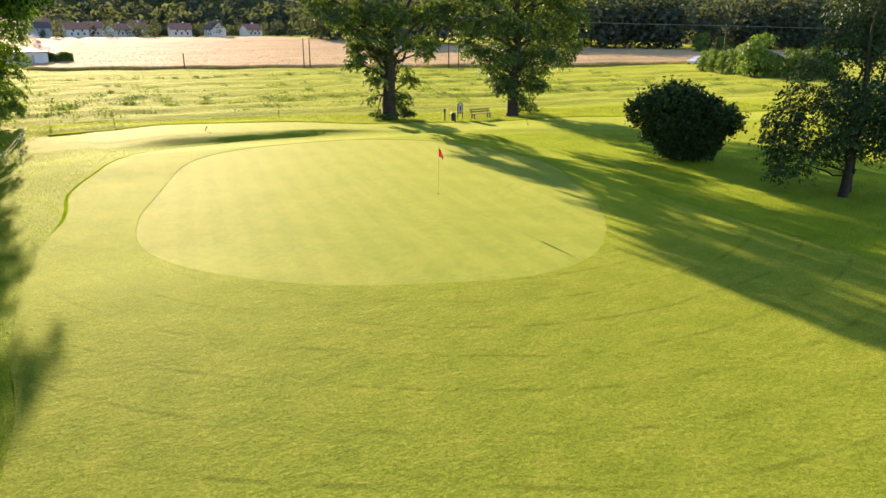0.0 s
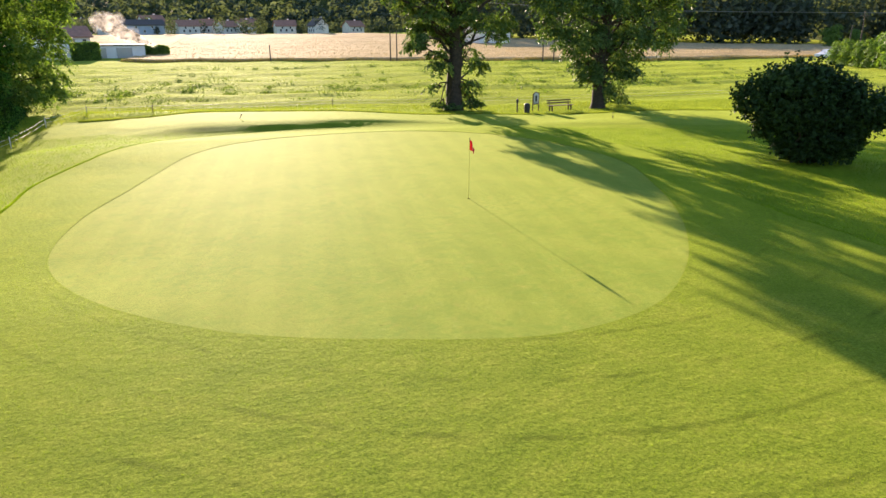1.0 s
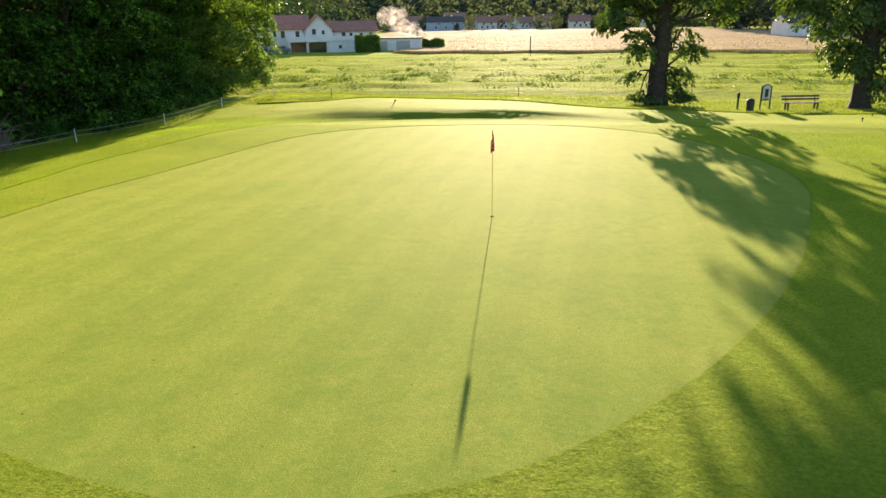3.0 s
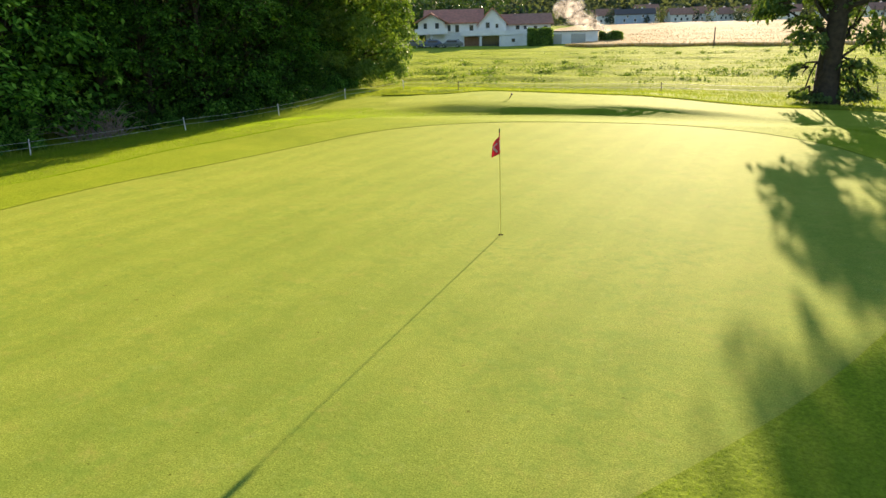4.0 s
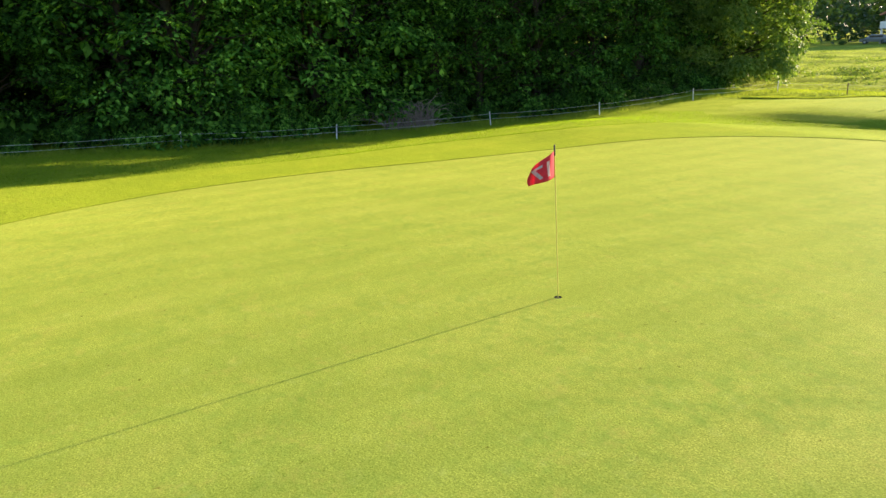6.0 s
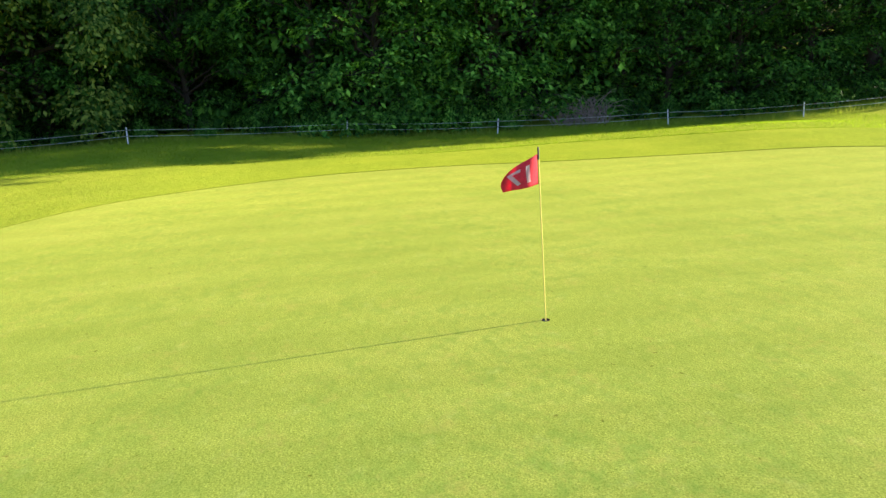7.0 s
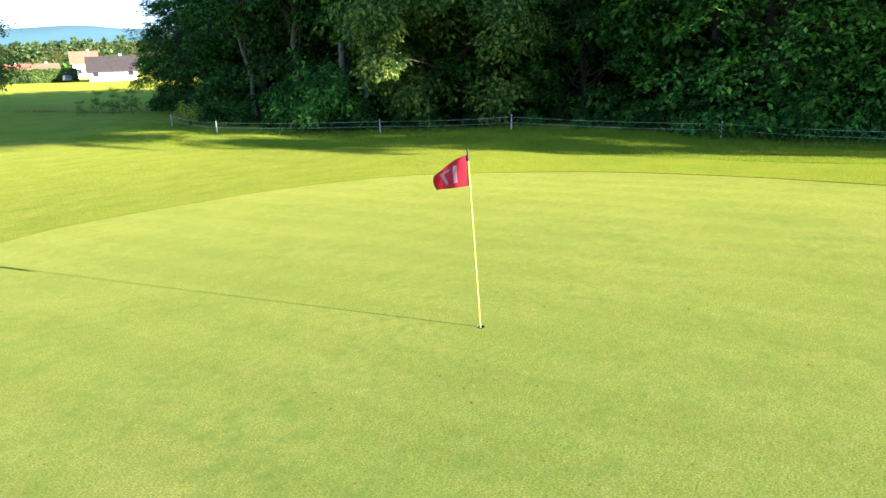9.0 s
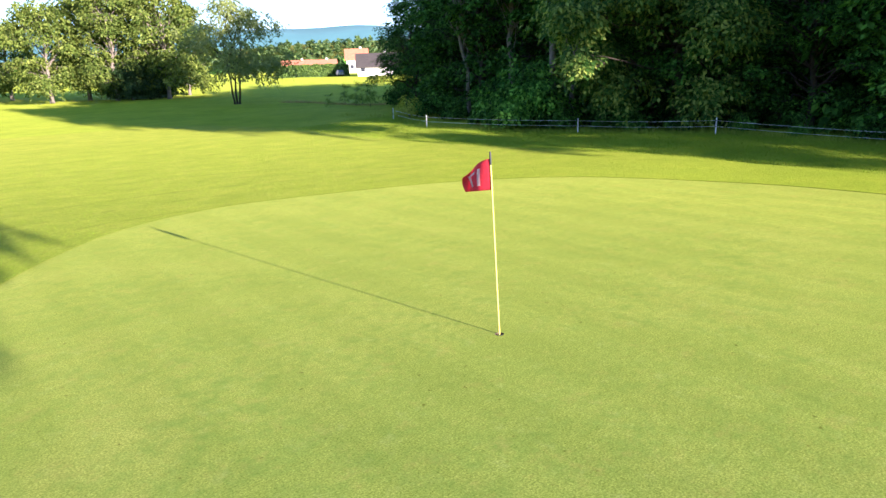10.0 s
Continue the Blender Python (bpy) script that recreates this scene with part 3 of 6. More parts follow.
def plant_tree(name, m, meshes, bark, leafmat, label, category="tree", group=""):
    ob = thing(name, m, label, category, group)
    wood, (lv, lf) = meshes
    if isinstance(wood, list):
        trunk = from_arrays("trunk", *wood[0], bark, ob, smooth=True)
        for k in range(1, len(wood), 4):
            from_arrays("limb", *join_arrays(wood[k:k + 4]), bark, trunk, smooth=True)
    else:
        from_arrays("trunk", *wood, bark, ob, smooth=True)
    from_arrays("crown", lv, lf, leafmat, ob)
    return ob


def at_ground(x, y, turn=0.0, scale=1.0, sink=0.0):
    return Matrix.Translation((x, y, float(hz(x, y)) - sink)) @ Matrix.Rotation(turn, 4, "Z") @ Matrix.Scale(scale, 4)


# the two tall trees behind the teeing ground
BLOBS_A = [(-6.6, 0, 8.6, 1.0, 0.7), (-6.0, 1.5, 9.6, 1.6, 1.0), (-5.4, -1, 7.9, 0.9, 0.6), (-4.6, 0.3, 7.2, 0.9, 0.55), (-3.3, 0.5, 5.8, 0.8, 0.45), (-3.5, -0.5, 5.0, 0.8, 0.35),
           (-3.4, 0.3, 4.5, 0.9, 0.3), (-2.9, -1, 6.6, 1.2, 0.7), (-2.4, 1.5, 5.6, 1.2, 0.7), (-1.6, 0, 3.9, 0.9, 0.35), (-1.4, -0.4, 3.1, 0.9, 0.35), (-1.5, 0.2, 1.7, 0.7, 0.3), (-1.2, 0.3, 0.4, 0.7, 0.4), (-0.7, -0.7, 0.3, 0.7, 0.35), (1.5, -0.5, 0.35, 0.9, 0.4),
           (1.0, 0.3, 0.8, 0.9, 0.8), (1.3, -0.2, 1.8, 0.8, 0.5), (1.8, 0, 3.0, 0.9, 0.5), (1.2, 0.6, 3.8, 1.1, 0.6), (3.4, 0, 5.0, 0.9, 0.4), (4.2, 0.8, 6.1, 1.2, 0.7), (2.4, -0.8, 6.0, 1.4, 0.8),
           (0, 0.8, 5.0, 1.2, 0.8), (0, -0.8, 6.6, 1.5, 1.0), (-3.8, 0, 8.4, 1.8, 1.1), (-1.2, -1.8, 8.4, 2.0, 1.2), (1.6, 1.5, 8.2, 2.0, 1.2), (4.2, -0.5, 8.4, 1.8, 1.1), (6.0, 0.5, 8.8, 1.6, 1.0),
           (-5.4, 0, 11, 2.1, 1.4), (-2, 0, 11, 2.6, 1.6), (2, 0, 11.2, 2.6, 1.6), (5.4, 0, 11.4, 2.2, 1.4), (0, 0, 13.8, 3.0, 1.8), (-3.2, 0.5, 13.6, 2.4, 1.5), (3.4, 0, 14, 2.6, 1.6), (0, 0, 16, 2.2, 1.4)]
BLOBS_B = [(1.6, 0.3, 0.55, 1.0, 0.6), (0.9, -0.3, 1.4, 0.7, 0.5), (-0.9, 0, 2.2, 0.85, 0.45), (-1.2, 0.2, 3.2, 1.0, 0.5), (-0.3, 0.3, 2.9, 0.9, 0.6), (1.3, -0.4, 2.5, 1.0, 0.5), (2.4, 0, 2.7, 0.9, 0.45),
           (0.6, 0, 3.6, 1.2, 0.7), (2.2, 0.4, 3.7, 1.2, 0.6), (-2.2, 0, 4.2, 0.9, 0.5), (-3.4, 0, 5.2, 1.1, 0.6), (-4.3, 0.3, 5.8, 0.9, 0.6), (-1.8, -0.6, 5.4, 1.3, 0.8), (0, 0.3, 5.2, 1.5, 0.9),
           (2.2, -0.5, 5.2, 1.5, 0.8), (4.2, 0, 4.9, 1.2, 0.6), (5.5, 0.2, 4.8, 0.9, 0.5), (5.8, 0, 5.9, 1.1, 0.7), (3.9, 0.4, 6.6, 1.5, 0.9), (-4.2, 0, 7.4, 1.5, 1.0), (-1.5, 0, 7.6, 2.0, 1.2), (1.4, 0, 7.6, 2.0, 1.2),
           (4.6, 0, 8.4, 2.0, 1.2), (6.3, 0.4, 8, 1.5, 1.0), (-4, 0, 10, 2.2, 1.4), (-0.6, 0, 10.4, 2.6, 1.6), (3, 0, 10.6, 2.6, 1.6), (6, 0, 10.6, 2.2, 1.4), (0, 0, 13.4, 3.0, 1.8), (3.4, 0, 13.4, 2.6, 1.6), (-2.8, 0, 12.8, 2.4, 1.5), (1, 0, 15.6, 2.4, 1.4)]
BLOBS_A = [(x * (0.95 if x > 0 else 0.86 if z > 7.4 else 0.80 if z < 5.2 else 0.75), y, z + (0.15 if z > 2 else 0.0), rx * 0.8, rz * 0.75) for x, y, z, rx, rz in BLOBS_A]
BLOBS_B = [(x * 0.97, y, z + 0.05, rx * 0.95, rz * 0.95) for x, y, z, rx, rz in BLOBS_B]
plant_tree("tree", at_ground(8.65, 27.0), tree_meshes(11, 17.5, 7, 3, 0.56, 50000, 0.22, BLOBS_A, per=20, split=True, spray=0.75, shell=0.55), M_BARK, M_LEAF,
           "tall broadleaf tree with ivy-clad trunk behind the tee", group="trees behind the tee")
plant_tree("tree", at_ground(19.0, 24.4), tree_meshes(12, 17.5, 7, 3, 0.46, 60000, 0.22, BLOBS_B, per=20, split=True, spray=0.8, shell=0.6), M_BARK, M_LEAF,
           "tall broadleaf tree with shrubs round its trunk beside a bench", group="trees behind the tee")

# bush and low-branched tree on the shaded side
brg = np.random.default_rng(77)
LOBES = [(-0.7, 3.05, 1.25, 0.9), (-2.1, 2.5, 0.95, 0.75), (0.3, 2.85, 1.15, 0.9), (1.5, 2.2, 1.15, 0.75), (2.2, 2.1, 0.65, 0.5), (-1.2, 1.6, 1.05, 0.8), (0.5, 1.4, 1.55, 0.9), (0.1, 0.7, 1.3, 0.7), (0.9, 0.7, 0.85, 0.6), (-0.4, 2.2, 1.65, 1.1)]


def sprig_bush(rng, lobes, sprigs, leaves, leaf):
    """Upright leafy sprigs standing out of overlapping lobes (offset along the broad side, height, half width, half
    height).
    """
    b = np.asarray(lobes)
    w = b[:, 2] ** 2 / (b[:, 2] ** 2).sum()
    k = rng.choice(len(b), sprigs, p=w)
    d = rng.normal(size=(sprigs, 3))
    d /= np.linalg.norm(d, axis=1, keepdims=True)
    rad = 0.55 + 0.42 * rng.random((sprigs, 1)) ** 0.5
    along, deep = np.array([0.70, -0.71, 0]), np.array([0.71, 0.70, 0])
    c = b[k, 0:1] * along + b[k, 1:2] * np.array([0, 0, 1.0])
    c = c + rad * (d[:, 0:1] * b[k, 2:3] * along + d[:, 1:2] * b[k, 2:3] * 0.85 * deep + d[:, 2:3] * b[k, 3:4] * np.array([0, 0, 1.0]))
    grow = d[:, 0:1] * along + d[:, 1:2] * deep + (d[:, 2:3] + 0.75) * np.array([0, 0, 1.0])
    grow /= np.linalg.norm(grow, axis=1, keepdims=True)
    length = rng.uniform(0.25, 0.75, (sprigs, 1))
    t = rng.random((sprigs, leaves, 1))
    p = c[:, None] + grow[:, None] * length[:, None] * t + rng.normal(size=(sprigs, leaves, 3)) * 0.055
    p = p.reshape(-1, 3)
    p = p[p[:, 2] > 0.08]
    return leaf_arrays(rng, p, leaf * (0.6 + 0.8 * rng.random(len(p))), 0.2)


bush_wood = join_arrays([limb_arrays(brg, (0.25 * math.cos(a), 0.25 * math.sin(a), -0.2), (1.5 * math.cos(a), 1.4 * math.sin(a), 2.2), 0.07, 0.02) for a in (0.3, 1.4, 2.4, 3.5, 4.4, 5.5)])
plant_tree("bush", at_ground(16.0, 1.4), (bush_wood, sprig_bush(brg, LOBES, 3200, 15, 0.17)), M_BARK, M_LEAF_BUSH,
           "large dense dark green laurel bush standing on the lawn", "bush")
SPREAD_R = [(-3.1, 0, 2.4, 0.7, 0.6), (-2.9, 0.5, 1.6, 0.8, 0.4), (-2.4, -0.6, 1.2, 0.8, 0.35), (-2.8, 0, 3.4, 0.9, 0.7), (-2.2, 0.8, 4.4, 1.0, 0.8), (-1.6, -0.8, 2.4, 1.0, 0.7), (-1.0, 0.8, 1.9, 0.9, 0.4),
            (-1.6, 0, 5.6, 1.0, 0.8), (-0.9, 0, 6.8, 1.1, 0.9), (-0.6, 0, 8.2, 1.1, 0.9), (0, 0, 9.6, 1.0, 0.9), (0, 0, 4.2, 1.4, 1.0), (0.4, -0.8, 3.1, 1.2, 0.7), (1.4, 0.4, 2.4, 1.1, 0.6), (1.8, 0, 3.6, 1.3, 0.9),
            (2.6, 0, 2.6, 1.0, 0.6), (2.2, 0, 5, 1.3, 1.0), (1.2, 0, 6.4, 1.3, 1.0), (0.8, 0, 8, 1.1, 0.9), (3.2, 0.5, 3.2, 1.0, 0.7), (0, 1.6, 3.4, 1.3, 0.9), (0, -1.4, 4.6, 1.2, 0.9)]
BLOBS_R = [(0.55 * a + 0.83 * b, -0.83 * a + 0.55 * b, z, rx, rz) for a, b, z, rx, rz in SPREAD_R]
plant_tree("tree", at_ground(17.0, -7.9), tree_meshes(22, 10.5, 3.4, 0.9, 0.25, 30000, 0.155, BLOBS_R, 2, per=18, spray=0.85, shell=0.6), M_BARK, M_LEAF_BUSH,
           "low-branched tree with forked trunk and dense dark crown")

# the wood along the fence
FENCE = [(-12.1, 31.0), (-16.4, 31.9), (-18.0, 26.6), (-18.5, 20.0), (-20.0, 14.3), (-21.3, 6.9), (-22.2, 0.6), (-21.6, -7.8), (-21.3, -14.2), (-19.7, -22.7), (-22.2, -28.4)]
WOOD_EDGE = [(-19.6, 31.9), (-18.9, 26.6), (-18.9, 20.0), (-20.2, 14.3)] + FENCE[5:9] + [(-21.2, -22.7), (-24.0, -29.0), (-28.0, -34.5), (-35.5, -46.0)]
WOOD_KINDS = []


def edge_blobs(seed, height, radius):
    """A crown that hangs low in drooping tiers with hollows between."""
    r = random.Random(seed)
    out = []
    z = 0.9
    while z < height:
        k = z / height
        ring = radius * (0.62 + 0.5 * math.sin(math.pi * min(1.0, 0.15 + 0.85 * k)))
        a0 = r.random() * 6.28
        n = 6
        for i in range(n):
            if r.random() < 0.22:
                continue
            a = a0 + i * 6.28 / n + r.uniform(-0.3, 0.3)
            q = ring * r.uniform(0.55, 0.95)
            br = r.uniform(0.8, 1.5)
            out.append((q * math.cos(a), q * math.sin(a), z + r.uniform(-0.4, 0.4), br, br * r.uniform(0.42, 0.62)))
        z += r.uniform(1.25, 1.75)
    out.append((0, 0, height - 0.6, radius * 0.5, 1.2))
    return out


for k in range(5):
    h = 11.5 + 0.8 * k
    WOOD_KINDS.append(tree_meshes(40 + k, h, 4.4, 0.9, 0.24, 24000, 0.22, edge_blobs(140 + k, h, 4.2 + 0.2 * (k % 3)), per=30, spray=1.35, shell=0.4, layer=0.9))
for k in range(2):
    WOOD_KINDS.append(tree_meshes(50 + k, 15, 5.0, 1.6, 0.26, 8000, 0.34, edge_blobs(150 + k, 15, 4.8), per=20, spray=1.7, shell=0.5, layer=0.7))
for k in range(3):
    low_blobs = [(0.9 * math.cos(a), 0.9 * math.sin(a), 0.55 + 0.5 * (a * 7 % 1), 0.7, 0.5) for a in (0.4, 1.7, 3.1, 4.4, 5.6)] + [(0, 0, 1.4 + 0.3 * k, 0.8, 0.6)]
    WOOD_KINDS.append(tree_meshes(60 + k, 2.4 + 0.4 * k, 1.5, 0.2, 0.04, 2000, 0.17, low_blobs, 3, per=16, spray=0.8, shell=0.6, layer=0.6))
rng = random.Random(5)
edge = sorted(WOOD_EDGE, key=lambda p: p[1])
ey, ex = [p[1] for p in edge], [p[0] for p in edge]
fy, fx = [p[1] for p in FENCE[:0:-1]], [p[0] for p in FENCE[:0:-1]]
wood_protos = {}


def wood_tree(kind, x, y, turn, scale, label, name="woodland_tree", category="tree", group="trees of the wood"):
    m = at_ground(x, y, turn, scale, 0.1)
    # This stretch of the wood is painted in the lit leaf tone.
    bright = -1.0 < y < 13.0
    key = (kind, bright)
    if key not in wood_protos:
        wood_protos[key] = plant_tree(name, m, WOOD_KINDS[kind], M_BARK, M_LEAF_LIT if bright else M_LEAF_DARK, label, category, group)
        return wood_protos[key]
    return tagged(copy_thing(wood_protos[key], m), label)


EDGE_LABEL = "leafy edge tree of the wood overhanging the fence"
for row, (off, step) in enumerate(((4.3, 4.4), (9.0, 4.8), (15.5, 6.0))):
    y = -44.0 + row * 1.7
    while y < 31:
        x = float(np.interp(y, ey, ex)) - off + rng.uniform(-0.6, 0.6)
        kind = rng.randrange(5) if row < 1 else 5 + rng.randrange(2)
        if row == 0 and -24.5 < y < -15.5:
            y += 2.0
            continue
        if row == 0 and abs(y - 11.2) < 3.2:
            x -= 2.6
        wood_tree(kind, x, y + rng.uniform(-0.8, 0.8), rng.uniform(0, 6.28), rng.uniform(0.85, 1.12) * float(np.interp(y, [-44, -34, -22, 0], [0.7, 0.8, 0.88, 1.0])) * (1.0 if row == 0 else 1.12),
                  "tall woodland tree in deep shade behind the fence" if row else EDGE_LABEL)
        y += step * rng.uniform(0.85, 1.15)
BLOBS_E = [(3.8, 0, 1.6, 0.9, 0.6), (4.0, 0.4, 2.8, 1.0, 0.6), (4.1, 0.5, 4.2, 1.0, 0.7), (4.3, 0, 5.7, 1.1, 0.8), (5.0, 0, 7.4, 1.1, 0.7), (5.8, 0, 8.6, 1.0, 0.6), (4.9, 1, 9.6, 1.3, 0.8), (2.5, -2, 1.6, 1.2, 0.8), (2.6, -2.4, 4.5, 1.4, 0.9),
           (2.8, -2, 7, 1.5, 0.9), (2, 2, 3, 1.5, 1.1), (2.5, 2, 6, 1.6, 1.1), (0, -3, 2.2, 1.5, 1.0), (0, -3.2, 5.5, 1.6, 1.1), (0, 0, 8.5, 2.2, 1.3), (3, 0, 10.5, 1.9, 1.1), (0, 0, 11.5, 2.2, 1.2), (-2.5, -2.5, 4, 1.8, 1.3), (-2.5, -2, 8, 2.0, 1.3)]
plant_tree("woodland_tree", at_ground(-23.1, 36.2, 0, 1.0, 0.1), tree_meshes(98, 12.5, 5, 1.0, 0.3, 40000, 0.21, BLOBS_E, per=20, spray=0.8, shell=0.5), M_BARK, M_LEAF_SUN, "sunlit bright green tree at the end of the wood", "tree", "trees of the wood")
for x, y, k in ((-24.8, 41.0, 3), (-23.0, 33.0, 1)):
    plant_tree("woodland_tree", at_ground(x, y, k * 1.3, 0.82 if k != 1 else 0.6, 0.25), WOOD_KINDS[k], M_BARK, M_LEAF_SUN, "sunlit bright green tree at the end of the wood", "tree", "trees of the wood")
# The last four are added, hidden behind, to keep low sun out.
for k, (x, y, sc) in enumerate(((-24.5, 34.0, 1.0), (-27.5, 39.0, 1.0), (-31, 34, 1.0), (-28.6, 44.0, 1.1), (-26.6, 36.0, 1.1), (-31.5, 48.0, 1.1), (-34, 41, 1.1))):
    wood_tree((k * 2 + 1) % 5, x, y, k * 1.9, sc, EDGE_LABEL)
BLOBS_H = [(9.6, 0.5, 16.2, 1.8, 1.1), (8.6, -2.6, 15.6, 1.8, 1.0), (8.2, 3.0, 16.0, 1.8, 1.0), (6.0, 0, 15.0, 2.0, 1.2), (5.6, 3.4, 16.2, 2.2, 1.2), (5.4, -3.2, 16.0, 2.2, 1.2), (7.2, 0, 17.4, 2.2, 1.2),
           (9.0, -1.6, 14.4, 1.5, 0.9), (9.2, 2.0, 14.6, 1.5, 0.9), (11.2, 0.5, 16.6, 1.4, 0.8), (11.0, -2.0, 17.2, 1.4, 0.8), (7.0, -3.0, 13.6, 1.6, 1.0), (7.0, 2.5, 13.5, 1.6, 1.0), (3, 0, 15.0, 2.6, 1.6), (0, 2.6, 14.2, 2.6, 1.8), (0, -2.6, 14.6, 2.6, 1.8), (2, 0, 17.4, 3.0, 1.6), (-2.6, 0, 14.6, 2.6, 1.8)]
wood_tree(2, -29.5, -34.4, 0.9, 0.76, "leafy corner tree where the wood turns away from the fence")
HIGH = tree_meshes(93, 17, 6, 11.5, 0.34, 13000, 0.42, BLOBS_H, per=20, spray=1.6, shell=0.7)
HIGH_LOW = tree_meshes(94, 17, 6, 9.0, 0.34, 14000, 0.42, BLOBS_H + [(6.3, -1.5, 9.9, 1.3, 0.7), (6.3, 2.0, 9.6, 1.3, 0.7), (5.5, 0.0, 9.2, 1.2, 0.6)], per=20, spray=1.4, shell=0.7)
for k, (x, y) in enumerate(((-23.8, 28.6), (-25.0, 21.5), (-25.6, 15.0), (-26.2, 8.5), (-27.0, 2.0))):
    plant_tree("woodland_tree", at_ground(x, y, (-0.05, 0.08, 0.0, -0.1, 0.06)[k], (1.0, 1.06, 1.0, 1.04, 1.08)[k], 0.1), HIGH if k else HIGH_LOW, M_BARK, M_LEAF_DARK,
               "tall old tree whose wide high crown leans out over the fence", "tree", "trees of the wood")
SLIM = [tree_meshes(95 + k, 13.0, 2.6, 5.5, 0.15 + 0.04 * k, 6000, 0.32, None, 1, 1.0, 40, 1.6, 0.35, 0.6) for k in range(2)]
for k, (x, y, tilt) in enumerate(((-25.0, -24.6, 0.10), (-26.0, -22.2, -0.02), (-25.0, -18.6, 0.04), (-24.5, -16.9, -0.05))):
    plant_tree("woodland_tree", at_ground(x, y, k * 2.1, (0.9, 1.0, 1.35, 0.8)[k], 0.1) @ Matrix.Rotation(tilt, 4, "X"), SLIM[k % 2], M_BARK_PALE, M_LEAF_DARK,
               "slim pale-barked tree with a bare trunk at the wood's edge", "tree", "trees of the wood")
MOUND = tree_meshes(97, 4.2, 2.4, 0.3, 0.06, 9000, 0.2, [(0, 0, 2.6, 1.3, 0.8), (1.0, -0.9, 1.9, 1.1, 0.7), (0.9, 1.1, 1.8, 1.1, 0.7), (1.2, 0.1, 0.9, 1.2, 0.7), (-0.6, 1.4, 1.3, 1.0, 0.7), (0.4, -1.9, 1.0, 1.0, 0.6), (-1.0, -1.0, 1.6, 1.0, 0.8)], 3, per=20, spray=0.9, shell=0.5, layer=0.7)
plant_tree("shrub", at_ground(-23.4, -18.9, 0.0, 1.0, 0.1), MOUND, M_BARK, M_LEAF_LIT, "tall rounded green thicket at the foot of bare trunks", "shrub", "shrubs along the fence")
BLOBS_O = [(7.2, -0.4, 3.2, 0.55, 0.4), (7.0, -1.2, 5.0, 0.7, 0.45), (5.3, -1.5, 5.2, 1.1, 0.8), (3.2, -2.5, 3.2, 1.2, 0.9), (4.6, 0.5, 6.4, 0.9, 0.8), (2.2, 3, 4.5, 1.4, 1.1),
           (2, 0, 6, 1.8, 1.4), (3.2, -3.5, 5.5, 1.3, 1.0), (0, 0, 8, 2.3, 1.8), (1.8, 2.5, 1.8, 1.0, 0.7), (2.8, -1, 2.0, 1.0, 0.7), (3.5, -2, 8, 1.6, 1.3)]
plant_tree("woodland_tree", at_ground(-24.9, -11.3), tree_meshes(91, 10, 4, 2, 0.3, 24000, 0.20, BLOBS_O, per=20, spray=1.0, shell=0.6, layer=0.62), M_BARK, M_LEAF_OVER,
           "tree reaching over the fence, its leaves tinted as if sunlit", "tree", "trees of the wood")
for off in (1.4, 3.2):
    y = -43.0
    while y < 33:
        x = float(np.interp(y, ey, ex)) - off + rng.uniform(-0.5, 0.3)
        if math.hypot(x + 22.2, y - 11.2) < 2.6:
            y += 0.5
            continue
        wood_tree(7 + rng.randrange(3), x, y, rng.uniform(0, 6.28), rng.uniform(0.55, 1.05),
                  "low leafy shrub under the wood's edge behind the fence", "shrub", "shrub", "shrubs along the fence")
        y += rng.uniform(1.5, 2.6)


for k in range(26):
    y = -36.0 + 2.7 * k
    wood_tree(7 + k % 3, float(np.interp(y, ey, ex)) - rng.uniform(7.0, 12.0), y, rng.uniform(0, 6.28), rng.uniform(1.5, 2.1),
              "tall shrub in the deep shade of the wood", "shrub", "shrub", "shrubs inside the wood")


# ---- fence ----
def fence_post(x, y, tilt, mat, label):
    ob = thing("fence_post", at_ground(x, y) @ Matrix.Rotation(tilt, 4, "X"), label, "fence post", "fence posts")
    bm = bmesh.new()
    tube(bm, [(0, 0, -0.2), (0, 0, 0.3), (0, 0, 0.6), (0, 0, 0.615)], [0.026, 0.026, 0.024, 0.012], 8)
    part("shaft", bm, mat, ob, smooth=False)
    for h in (0.27, 0.50):
        bm = bmesh.new()
        box(bm, 0.02, -0.03, h - 0.015, 0.06, 0.03, h + 0.015, 0.005)
        part("clip", bm, M_DARK, ob, "black wire clip")
    return ob


EAST = [(0.5, 31.4), (11.5, 30.6), (23.0, 28.8), (35.0, 27.0)]
line = EAST[::-1] + FENCE
for k, (x, y) in enumerate(line):
    fence_post(x, y, radians((k * 37 % 9) - 4), *((M_WOOD, "thin weathered wooden fence post in long grass") if k < len(EAST) + 1 else (M_POST, "slim white plastic electric fence post")))
for h in (0.27, 0.50):
    pts = []
    for (x0, y0), (x1, y1) in zip(line[:-1], line[1:]):
        for t in np.linspace(0, 1, 6)[:-1]:
            z = float(hz(x0, y0)) * (1 - t) + float(hz(x1, y1)) * t + h - 0.05 * math.sin(math.pi * t)
            pts.append((x0 + (x1 - x0) * t, y0 + (y1 - y0) * t, z))
    pts.append((*line[-1], float(hz(*line[-1])) + h))
    v, f = tube_arrays(pts, [0.0046] * len(pts), 5)
    tagged(from_arrays("fence_wire", v, f, M_TAPE), "thin white fence wire strung between posts", "fence wire", "fence wires")


